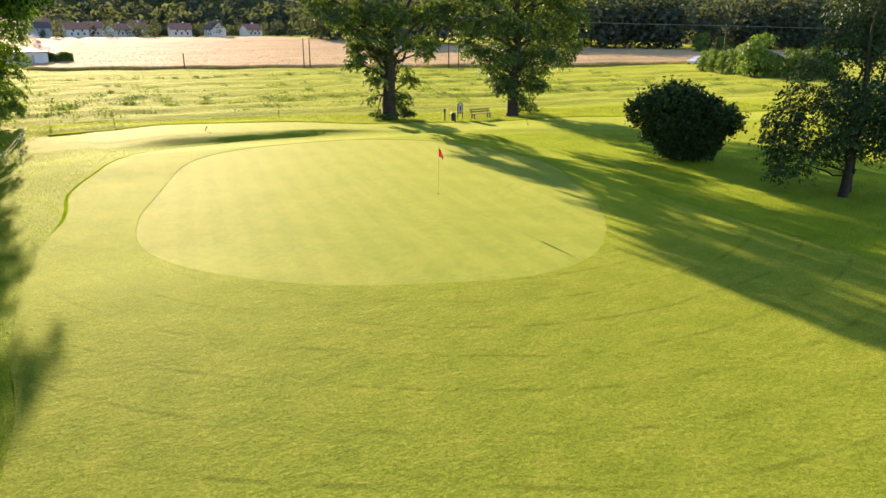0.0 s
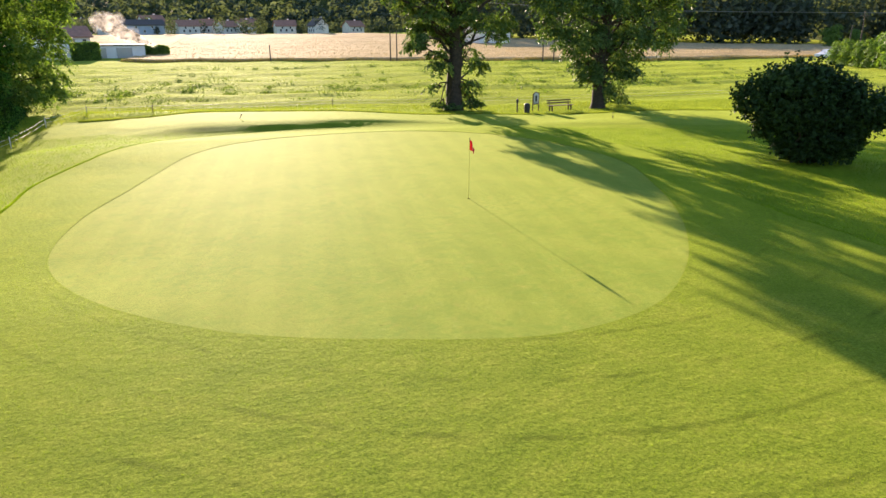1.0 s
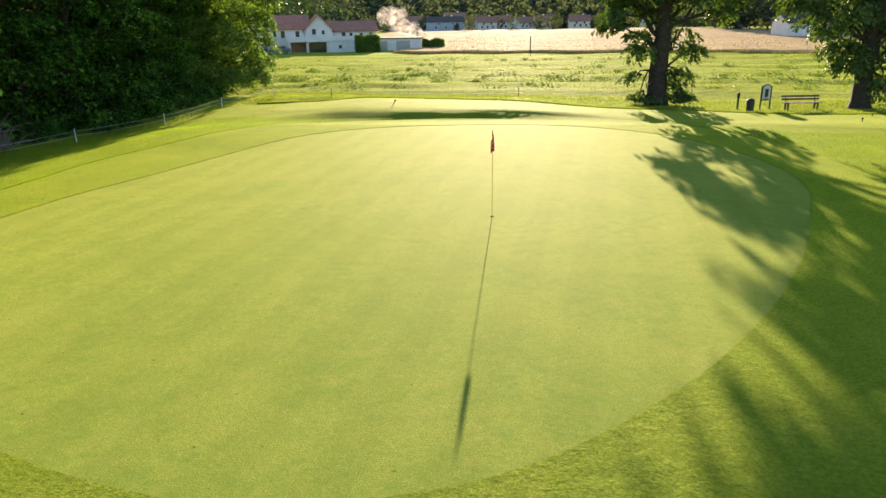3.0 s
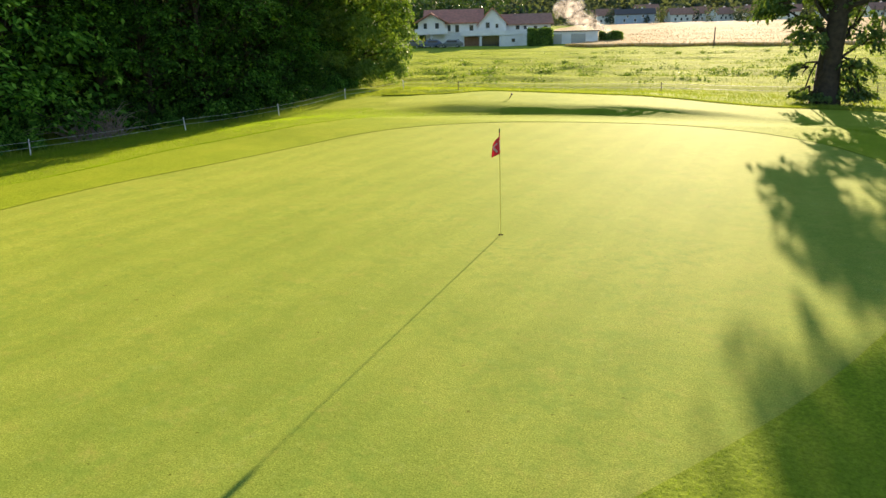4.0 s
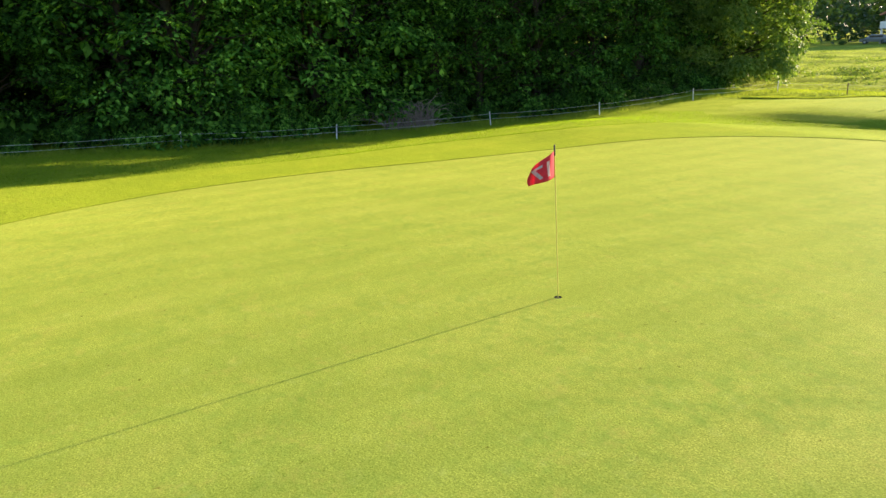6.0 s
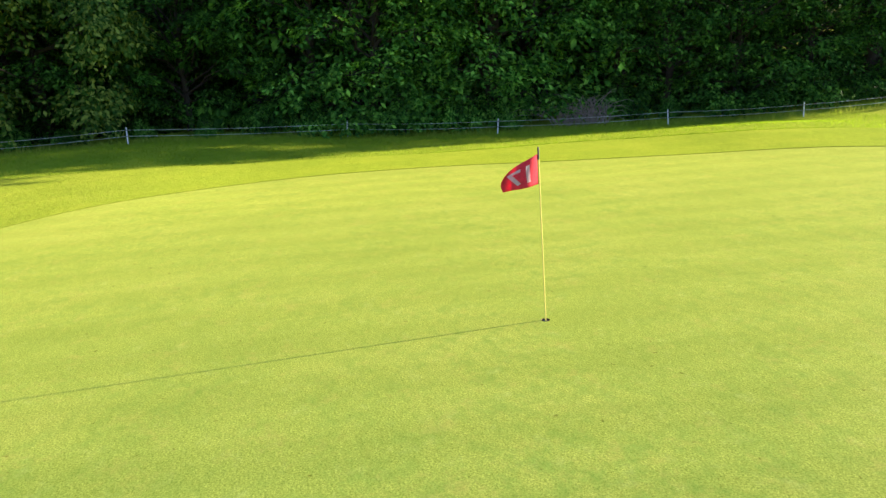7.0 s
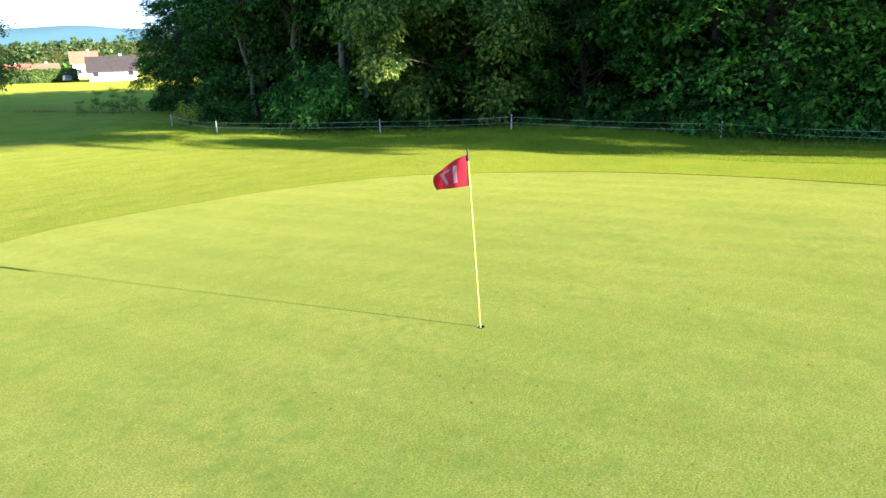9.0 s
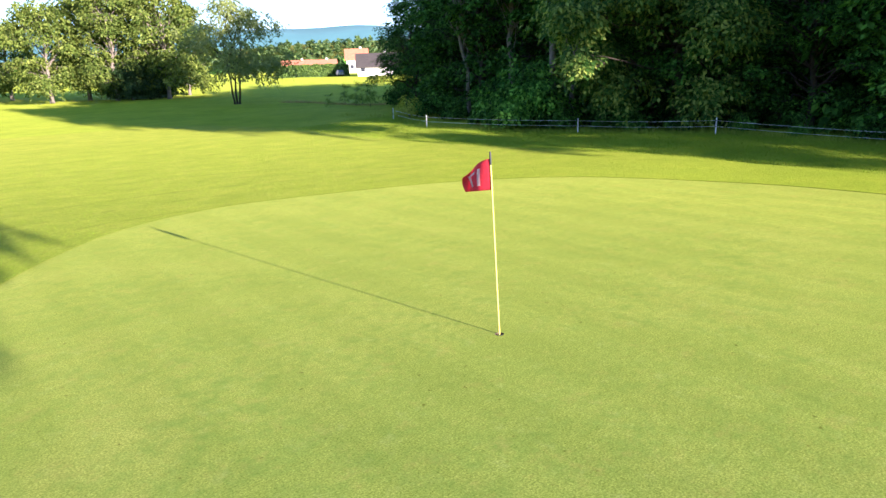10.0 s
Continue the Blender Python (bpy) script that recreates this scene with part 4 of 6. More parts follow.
# ---- flagstick ----
stick = thing("flagstick", pose(0, 0, 0, 2.1, 0, 0), "thin yellow flagstick with red cloth flag in the hole", "flagstick")
bm = bmesh.new()
tube(bm, [(0, 0, -0.12), (0, 0, 0.5), (0, 0, 1.2), (0, 0, 1.98)], [0.008, 0.008, 0.0078, 0.0075], 10)
part("pole", bm, M_YELLOW, stick)
bm = bmesh.new()
tube(bm, [(0, 0, 1.98), (0, 0, 2.0), (0, 0, 2.12), (0, 0, 2.13)], [0.008, 0.011, 0.011, 0.005], 10)
part("tip", bm, M_DARK, stick, "dark ferrule")


def flag_at(u, v):
    """u: 0 at the pole to 1 at the fly; v: 0 at the foot to 1 at the head."""
    y = -0.012 - 0.43 * u
    x = 0.075 * math.sin(u * 4.6 + v * 0.9 + 0.3) * u ** 0.6 + 0.05 * u
    lo, hi = 1.70 - 0.05 * u ** 1.3, 2.05 - 0.06 * u - 0.17 * u ** 1.6
    return Vector((x, y - 0.03 * math.sin(v * 3.1) * u, lo + (hi - lo) * v))


def cloth_grid(name, fn, nu, nv, mat, parent, thick, label=""):
    bm = bmesh.new()
    grid = [[bm.verts.new(fn(i / nu, j / nv)) for j in range(nv + 1)] for i in range(nu + 1)]
    for i in range(nu):
        for j in range(nv):
            bm.faces.new((grid[i][j], grid[i + 1][j], grid[i + 1][j + 1], grid[i][j + 1]))
    ob = part(name, bm, mat, parent, label, True)
    s = ob.modifiers.new("thickness", "SOLIDIFY")
    s.thickness, s.offset = thick, 0
    return ob


flag = cloth_grid("flag", flag_at, 24, 14, M_FLAG, stick, 0.002, "red cloth flag hanging in light wind")
for side in (-1, 1):
    cu = bpy.data.curves.new("numerals", "FONT")
    cu.body, cu.size, cu.align_x, cu.offset = "17", 0.30, "LEFT", 0.008
    tmp = new("numerals", cu)
    bpy.context.view_layer.update()
    me = bpy.data.meshes.new_from_object(tmp.evaluated_get(bpy.context.evaluated_depsgraph_get()))
    bpy.data.objects.remove(tmp)
    bm = bmesh.new()
    bm.from_mesh(me)
    bmesh.ops.triangulate(bm, faces=bm.faces)
    for _ in range(2):
        bmesh.ops.subdivide_edges(bm, edges=[e for e in bm.edges if e.calc_length() > 0.03], cuts=1)
        bmesh.ops.triangulate(bm, faces=bm.faces)
    for w in bm.verts:
        u, v = 0.14 + w.co.x / 0.44, 0.20 + w.co.y / 0.36
        w.co = flag_at(u, v) + Vector((0.004 * side, 0, 0))
    part("numerals", bm, M_FLAG_W, flag, "white numerals")

cup = thing("hole_cup", pose(0, 0, 0), "white-lined golf hole cup sunk in the green", "hole")
bm = bmesh.new()
segs = 24
prof = [(0.0536, -0.028), (0.0535, -0.032), (0.0535, -0.15), (0.012, -0.151)]
rings = [[bm.verts.new((r * math.cos(2 * math.pi * s / segs), r * math.sin(2 * math.pi * s / segs), z)) for s in range(segs)] for r, z in prof]
for a, b in zip(rings[:-1], rings[1:]):
    for s in range(segs):
        bm.faces.new((a[s], a[(s + 1) % segs], b[(s + 1) % segs], b[s]))
part("liner", bm, M_CUP, cup)
bm = bmesh.new()
rings = [[bm.verts.new((r * math.cos(2 * math.pi * s / segs), r * math.sin(2 * math.pi * s / segs), z)) for s in range(segs)] for r, z in ((0.055, 0.001), (0.0536, -0.03))]
for s in range(segs):
    bm.faces.new((rings[0][s], rings[0][(s + 1) % segs], rings[1][(s + 1) % segs], rings[1][s]))
part("soil_rim", bm, M_SOIL, cup, "dark cut soil rim")


# ---- teeing ground and meadow edge ----
def tee_back(x):
    return np.interp(x, [-17, -13, -4, 0.2, 7, 15, 22, 41, 60], [28.6, 28.8, 27.3, 26.2, 24.0, 22.2, 20.3, 17.2, 15.0])


def sheet(name, xs, lo, hi, n, lift, mat, label, category, skirt=0.25, taper=0.0):
    """A strip of ground cover between the lines lo(x) and hi(x), turned down at its rim."""
    t = np.concatenate([[0], np.linspace(0, 1, n), [1]])
    X = np.repeat(xs[:, None], len(t), 1)
    Y = lo(xs)[:, None] * (1 - t) + hi(xs)[:, None] * t
    Z = hz(X, Y) + lift
    if taper:
        Z -= 0.1 * (1 - smooth01((Y - lo(xs)[:, None]) / taper))
        Z -= 0.1 * (1 - smooth01((X - xs[0]) / taper))
    Z[:, -1] -= skirt
    if not taper:
        Z[:, 0] -= skirt
        Z[0] -= skirt
        Z[-1] -= skirt
    a, b = X.shape
    i, j = np.meshgrid(np.arange(a - 1), np.arange(b - 1), indexing="ij")
    f = np.stack([i * b + j, (i + 1) * b + j, (i + 1) * b + j + 1, i * b + j + 1], -1).reshape(-1, 4)
    ob = from_arrays(name, np.stack([X, Y, Z], -1).reshape(-1, 3), f, mat, smooth=True)
    return tagged(ob, label, category, kind="structure")


xs = np.arange(-15.5, 45, 0.5)
sheet("teeing_ground", xs, lambda x: np.interp(x, [-16, -13, -6, 4, 12, 18, 45], [24.5, 21.6, 20.6, 19.5, 15.5, 12.0, 9.0]), tee_back, 30, 0.02, M_COLLAR,
      "mown grass teeing ground with a low bank", "grass", 0.25, 2.0)

xs = np.linspace(-23, 175, 100)
wheat = sheet("wheat_field", xs, lambda x: np.interp(x, [-23, -17, 0, 27, 62, 100, 175], [114.5, 109.5, 106, 99, 84, 83, 88]),
              lambda x: np.interp(x, [-23, -19, -12, 55, 75, 128, 175], [116, 150, 262, 262, 212, 150, 128]), 90, 0.42, M_WHEAT,
              "field of ripe golden wheat beyond the meadow", "wheat field", 0.55)
sheet("wheat_field", np.linspace(-48, -13, 20), lambda x: np.interp(x, [-48, -20, -19, -13], [146, 140, 146, 250]), lambda x: 262 + 0 * x, 30, 0.42, M_WHEAT,
      "strip of ripe wheat behind the outbuilding", "wheat field", 0.55)


def blade_arrays(rng, centres, heights, widths, lean=0.35):
    n = len(centres)
    a = rng.random(n) * 2 * np.pi
    side = np.stack([np.cos(a), np.sin(a), np.zeros(n)], 1) * widths[:, None] * 0.5
    tip = centres + np.stack([rng.normal(size=n) * lean * heights, rng.normal(size=n) * lean * heights, heights], 1)
    v = np.stack([centres - side, centres + side, tip], 1).reshape(-1, 3)
    return v, np.arange(n * 3).reshape(-1, 3)


def blades(name, rng, x, y, h0, h1, width, mat, label, category="grass", lift=0.0):
    z = hz(x, y) + lift
    c = np.stack([x, y, z - 0.01], 1)
    h = h0 + (h1 - h0) * rng.random(len(x)) ** 1.5
    v, f = blade_arrays(rng, c, h, width * (0.7 + 0.6 * rng.random(len(x))))
    return tagged(from_arrays(name, v, f, mat), label, category, kind="stuff")


npr = np.random.default_rng(3)


def scatter(n, x0, x1, y0, y1, keep):
    x, y = npr.uniform(x0, x1, n), npr.uniform(y0, y1, n)
    k = keep(x, y)
    return x[k], y[k]


def off_collar(x, y, gap=0.02):
    return np.hypot(x, y) > COLLAR_R(np.degrees(np.arctan2(y, x))) + gap


# rough grass beside the mown ground, and the cropped blades of the collar and approach
x, y = scatter(420000, -23, 24, -30, 22, lambda x, y: off_collar(x, y, 0.0) & (y < np.interp(x, [-16, -13, -6, 4, 12, 18, 45], [24, 21, 20, 19, 15, 11.5, 8.5])) & (x > np.interp(y, ey, ex) + 0.1))
blades("rough_grass", npr, x, y, 0.05, 0.10, 0.018, M_BLADE, "short rough grass blades beside the mown ground", lift=-0.035)


def off_green(x, y):
    return np.hypot(x, y) > GREEN_R(np.degrees(np.arctan2(y, x))) + 0.03


x, y = scatter(620000, -17, 12, -36, 4, lambda x, y: ~off_collar(x, y, 0.0) & off_green(x, y) & (npr.random(len(x)) < smooth01((y + 36) / 14) * smooth01((2 - y) / 9)))
blades("mown_grass", npr, x, y, 0.012, 0.034, 0.010, M_BLADE_SHORT, "cropped grass blades of the approach", lift=0.012)
x, y = scatter(260000, -17, 12, -9, 21, lambda x, y: ~off_collar(x, y, 0.0) & off_green(x, y) & (npr.random(len(x)) < smooth01((y + 9) / 9)))
blades("mown_grass", npr, x, y, 0.008, 0.022, 0.012, M_BLADE_SHORT, "cropped bright grass blades of the collar", lift=0.012)


def rim_grass(name, n, r_of, a0, a1, width, h0, h1, label, mat):
    """A tufted rim along a curve; an open stretch of it dies away at both ends."""
    a = npr.uniform(a0, a1, n)
    fade = np.ones(n) if a1 - a0 >= 360 else smooth01(np.minimum(a - a0, a1 - a) / 16)
    keep = npr.random(n) < fade
    a, fade = a[keep], fade[keep]
    r = r_of(a) + width * npr.random(len(a)) ** 2
    x, y = r * np.cos(np.radians(a)), r * np.sin(np.radians(a))
    c = np.stack([x, y, hz(x, y) - 0.01], 1)
    tuft = 0.7 + 0.3 * np.sin(a * 23 + 3 * np.sin(a * 7.3))
    h = (h0 + (h1 - h0) * npr.random(len(a)) ** 1.5) * (0.35 + 0.65 * fade) * (tuft if a1 - a0 < 360 else 1.0)
    v, f = blade_arrays(npr, c, h, 0.014 * (0.7 + 0.6 * npr.random(len(a))))
    tagged(from_arrays(name, v, f, mat), label, "grass", kind="stuff")


rim_grass("rim_grass", 80000, lambda d: GREEN_R(d) + 0.03, 0, 360, 0.06, 0.012, 0.03, "raised rim of longer grass, coloured sun-bright, round the putting green", M_BLADE_RIM)
rim_grass("rim_grass", 40000, COLLAR_R, 116, 180, 0.14, 0.025, 0.065, "tufted edge of rough grass along the mown collar", M_BLADE)
rim_grass("rim_grass", 6000, COLLAR_R, 283, 345, 0.30, 0.02, 0.05, "tufted edge of rough grass along the approach", M_BLADE)
x = npr.uniform(-16.5, 45, 60000)
y = tee_back(x) + 0.03 + 0.5 * npr.random(60000) ** 2
blades("rim_grass", npr, x, y, 0.05, 0.14, 0.02, M_BLADE_MEADOW, "ragged edge of long grass behind the teeing ground")
# longer grass along the fence, at the meadow's edge and in the meadow
x, y = scatter(60000, -32, -10, -34, 34, lambda x, y: np.abs(x - np.interp(y, fy, fx) + 0.5 * npr.random(len(x))) < 0.55)
blades("tall_grass", npr, x, y, 0.10, 0.38, 0.02, M_BLADE_MEADOW, "tall uncut grass along the fence line")
x, y = scatter(140000, -18, 45, 16, 36, lambda x, y: (y > tee_back(x) + 0.05) & (y < tee_back(x) + 7))
blades("tall_grass", npr, x, y, 0.04, 0.15, 0.028, M_BLADE_MEADOW, "tall uncut grass behind the teeing ground")
x, y = scatter(170000, -60, 90, 28, 112, lambda x, y: (y > tee_back(x) + 4) & (y < np.interp(x, [-23, -17, 0, 27, 62, 100, 175], [113, 108, 104.5, 97.5, 82.5, 81.5, 86.5])))
blades("meadow_tufts", npr, x, y, 0.04, 0.13, 0.035, M_BLADE_MEADOW, "uneven tufts of long meadow grass")
wx = np.concatenate([npr.uniform(-30, 60, 120), npr.uniform(-40, 60, 60), npr.uniform(-45, 70, 46), npr.uniform(-30, 70, 130)])
wy = np.concatenate([46 - 0.06 * wx[:120] + npr.normal(size=120) * 1.4, npr.uniform(38, 75, 60), 84 - 0.05 * wx[180:226] + npr.normal(size=46) * 1.0, npr.uniform(34, 70, 130)])
wr = npr.uniform(0.25, 0.7, len(wx))
c = np.stack([wx, wy, hz(wx, wy) + 0.05], 1)[:, None] + npr.normal(size=(len(wx), 46, 3)) * (wr[:, None, None] * np.array([1.0, 0.6, 0.28]))
c = c.reshape(-1, 3)
c[:, 2] = np.maximum(c[:, 2], hz(c[:, 0], c[:, 1]) + 0.02)
v, f = leaf_arrays(npr, c, npr.uniform(0.09, 0.24, len(c)))
tagged(from_arrays("meadow_weeds", v, f, M_LEAF_WEED), "dark clumps of weeds and docks in the meadow", "weeds", kind="stuff")
x = npr.uniform(-22, 150, 16000)
y = np.interp(x, [-23, -17, 0, 27, 62, 100, 175], [113.9, 108.9, 105.3, 98.2, 83.2, 82.2, 87.2]) + npr.normal(size=len(x)) * 0.5
blades("field_margin", npr, x, y, 0.2, 0.55, 0.12, M_DRY, "ragged weedy margin of the wheat field", "weeds")

x, y = scatter(90000, -20, 170, 84, 220, lambda x, y: (y > np.interp(x, [-23, -17, 0, 27, 62, 100, 175], [114.8, 109.8, 106.3, 99.3, 84.3, 83.3, 88.3])) & (y < np.interp(x, [-23, -19, -12, 55, 75, 128, 175], [115, 149, 261, 261, 211, 149, 127])) & (npr.random(len(x)) < 1.3 - (y - 90) / 140))
blades("wheat_ears", npr, x, y, 0.45, 0.72, 0.2, M_EARS, "standing ears of ripe golden wheat", "wheat")

# dry bank beyond the end of the wood
x, y = scatter(16000, -36, -29, -56, -40, lambda x, y: np.abs(x - np.interp(y, [-55, -47.5, -41], [-31.2, -32.3, -33.5]) + 0.3 * npr.random(len(x))) < 0.35)
blades("bank_grass", npr, x, y, 0.10, 0.34, 0.03, M_DRY, "low bank of dry grass beyond the fence's end")

# tee things
def ball_washer(x, y):
    ob = thing("ball_washer", at_ground(x, y), "dark ball washer on a wooden post", "ball washer")
    bm = bmesh.new()
    box(bm, -0.045, -0.045, -0.2, 0.045, 0.045, 0.66, 0.008)
    part("post", bm, M_WOOD, ob)
    bm = bmesh.new()
    tube(bm, [(0, 0, 0.64), (0, 0, 0.68), (0, 0, 0.88), (0, 0, 0.93)], [0.06, 0.085, 0.085, 0.05], 12)
    part("housing", bm, M_DARK, ob)
    bm = bmesh.new()
    tube(bm, [(0, 0, 0.92), (0, 0, 0.97), (0, 0, 0.99)], [0.015, 0.03, 0.018], 8)
    part("knob", bm, M_METAL, ob)


def litter_bin(x, y):
    ob = thing("litter_bin", at_ground(x, y, 0.3, 0.88), "dark litter bin standing beside the notice board", "bin")
    bm = bmesh.new()
    tube(bm, [(0, 0, -0.03), (0, 0, 0.04), (0, 0, 0.5), (0, 0, 0.6)], [0.2, 0.22, 0.24, 0.23], 16)
    part("body", bm, M_DARK, ob)
    bm = bmesh.new()
    tube(bm, [(0, 0, 0.585), (0, 0, 0.63), (0, 0, 0.72), (0, 0, 0.76)], [0.255, 0.255, 0.17, 0.06], 16)
    part("lid", bm, M_DARK, ob)
    for s in (-1, 1):
        bm = bmesh.new()
        box(bm, s * 0.23 - 0.012, -0.03, 0.28, s * 0.23 + 0.03, 0.03, 0.34, 0.006)
        part("handle", bm, M_METAL, ob)


def notice_board(x, y, turn):
    ob = thing("notice_board", at_ground(x, y, turn), "arched white notice board on two dark posts", "notice board")
    for s in (-1, 1):
        bm = bmesh.new()
        box(bm, s * 0.33 - 0.03, -0.03, -0.2, s * 0.33 + 0.03, 0.03, 1.28, 0.008)
        part("post", bm, M_WOOD, ob)
    outline = [(-0.30, 0.48), (0.30, 0.48), (0.30, 1.18)] + [(0.30 * math.cos(a), 1.18 + 0.2 * math.sin(a)) for a in np.linspace(0.3, math.pi - 0.3, 7)] + [(-0.30, 1.18)]
    for nm, grow, d, mat, lab in (("panel", 1.0, 0.022, M_WOOD, ""), ("face", 0.88, 0.028, M_SIGN, "pale printed sheet")):
        bm = bmesh.new()
        cz = 0.9
        front = [bm.verts.new((px * grow, -d, cz + (pz - cz) * grow)) for px, pz in outline]
        back = [bm.verts.new((px * grow, d * 0.8, cz + (pz - cz) * grow)) for px, pz in outline]
        bm.faces.new(front)
        bm.faces.new(back[::-1])
        for k in range(len(outline)):
            q = (k + 1) % len(outline)
            bm.faces.new((front[k], back[k], back[q], front[q]))
        part(nm, bm, mat, ob, lab)
    bm = bmesh.new()
    box(bm, -0.12, -0.034, 0.68, 0.12, -0.0285, 1.12, 0.0)
    part("plan", bm, M_DARK, ob, "dark drawing of the hole")
    for k in range(3):
        bm = bmesh.new()
        box(bm, -0.2, -0.033, 0.53 + k * 0.045, 0.2 - 0.06 * k, -0.0285, 0.55 + k * 0.045)
        part("text_bar", bm, M_DARK, ob)


def bench(x, y, turn, length):
    ob = thing("bench", at_ground(x, y, turn, 0.84), "weathered wooden park bench with slatted back behind the tee", "bench")
    half = length / 2
    for s in (-1, 1):
        sx = s * (half - 0.28)
        bm = bmesh.new()
        box(bm, sx - 0.05, -0.27, -0.1, sx + 0.05, -0.17, 0.41, 0.01)
        box(bm, sx - 0.05, 0.12, -0.1, sx + 0.05, 0.22, 0.41, 0.01)
        box(bm, sx - 0.05, -0.27, 0.34, sx + 0.05, 0.22, 0.415, 0.01)
        part("leg_frame", bm, M_WOOD, ob)
        bm = bmesh.new()
        tube(bm, [(sx, 0.17, 0.38), (sx, 0.24, 0.6), (sx, 0.31, 0.85)], [0.04, 0.035, 0.03], 6)
        part("back_post", bm, M_WOOD, ob)
    for k in range(3):
        bm = bmesh.new()
        box(bm, -half, -0.29 + k * 0.165, 0.42, half, -0.15 + k * 0.165, 0.46, 0.008)
        part("seat_slat", bm, M_WOOD, ob)
    for k in range(2):
        bm = bmesh.new()
        z = 0.58 + 0.19 * k
        yy = 0.195 + 0.06 * k
        box(bm, -half, yy, z, half, yy + 0.035, z + 0.12, 0.008)
        part("back_slat", bm, M_WOOD, ob)


ball_washer(12.75, 24.9)
litter_bin(13.25, 24.3)
notice_board(14.25, 25.0, 0.45)
bench(16.1, 24.75, 0.12, 2.5)


def tee_marker(x, y, tilt, h, label):
    ob = thing("tee_marker", at_ground(x, y) @ Matrix.Rotation(tilt, 4, "Y"), label, "tee marker", "tee markers")
    bm = bmesh.new()
    tube(bm, [(0, 0, -0.08), (0, 0, 0.05), (0, 0, h * 0.8)], [0.02, 0.022, 0.022], 8)
    part("stake", bm, M_WOOD, ob)
    bm = bmesh.new()
    tube(bm, [(0, 0, h * 0.75), (0, 0, h * 0.8), (0, 0, h * 0.95), (0, 0, h)], [0.03, 0.055, 0.055, 0.02], 10)
    part("head", bm, M_DARK, ob)


tee_marker(-6.6, 23.7, 0.5, 0.34, "dark wooden stake leaning on the teeing ground")
tee_marker(17.9, 20.4, 0.0, 0.16, "low dark marker on the mown grass")
tee_marker(16.2, 17.6, 0.0, 0.2, "low dark marker on the mown grass")

# dry brushwood pile by the fence
pile = thing("brushwood_pile", at_ground(-22.2, 11.2, 0, 0.85), "heap of dry grey-brown brushwood at the wood's edge", "brushwood")
prng = np.random.default_rng(9)
for k in range(150):
    a, b = prng.random() * 6.28, 0.5 + 0.9 * prng.random()
    r = 1.25 * prng.random() ** 0.6
    p0 = np.array([0.9 * r * math.cos(a), 1.35 * r * math.sin(a), -0.05])
    p2 = p0 + np.array([prng.normal() * 0.55, prng.normal() * 0.75, b * (1.5 - 0.75 * r)])
    p1 = p0 * 0.45 + p2 * 0.55 + np.array([0, 0, 0.28]) + prng.normal(size=3) * 0.1
    p3 = p2 + (p2 - p1) * 0.5 + np.array([0, 0, -0.25])
    v, f = tube_arrays([p0, p1, p2, p3], [0.02, 0.014, 0.010, 0.005], 4)
    from_arrays("twig", v, f, M_TWIG, pile)


# ---- houses ----
def gable_roof(bm, x0, x1, y0, y1, z, rise, over=0.4, thick=0.18, along="x"):
    """A pitched roof with thickness, its ridge along one axis."""
    if along == "x":
        prof = [(y0 - over, z - over * rise / ((y1 - y0) / 2)), ((y0 + y1) / 2, z + rise), (y1 + over, z - over * rise / ((y1 - y0) / 2))]
        ends = (x0 - over, x1 + over)
        mk = lambda e, p, dz: (e, p[0], p[1] + dz)
    else:
        prof = [(x0 - over, z - over * rise / ((x1 - x0) / 2)), ((x0 + x1) / 2, z + rise), (x1 + over, z - over * rise / ((x1 - x0) / 2))]
        ends = (y0 - over, y1 + over)
        mk = lambda e, p, dz: (p[0], e, p[1] + dz)
    a = [bm.verts.new(mk(ends[0], p, thick)) for p in prof] + [bm.verts.new(mk(ends[0], p, 0)) for p in prof[::-1]]
    b = [bm.verts.new(mk(ends[1], p, thick)) for p in prof] + [bm.verts.new(mk(ends[1], p, 0)) for p in prof[::-1]]
    bm.faces.new(a[:3] + a[3:])
    bm.faces.new((b[:3] + b[3:])[::-1])
    for k in range(6):
        q = (k + 1) % 6
        bm.faces.new((a[k], b[k], b[q], a[q]))
    bmesh.ops.recalc_face_normals(bm, faces=bm.faces)
    return bm


def gable_wall(bm, x0, x1, y0, y1, z0, z, rise, along="x"):
    """Walls up to the eaves with their pointed ends."""
    if along == "x":
        sec = [(y0, z0), (y1, z0), (y1, z), ((y0 + y1) / 2, z + rise), (y0, z)]
        a = [bm.verts.new((x0, p, q)) for p, q in sec]
        b = [bm.verts.new((x1, p, q)) for p, q in sec]
    else:
        sec = [(x0, z0), (x1, z0), (x1, z), ((x0 + x1) / 2, z + rise), (x0, z)]
        a = [bm.verts.new((p, y0, q)) for p, q in sec]
        b = [bm.verts.new((p, y1, q)) for p, q in sec]
    bm.faces.new(a)
    bm.faces.new(b[::-1])
    for k in range(5):
        q = (k + 1) % 5
        bm.faces.new((a[k], b[k], b[q], a[q]))
    bmesh.ops.recalc_face_normals(bm, faces=bm.faces)
    return bm


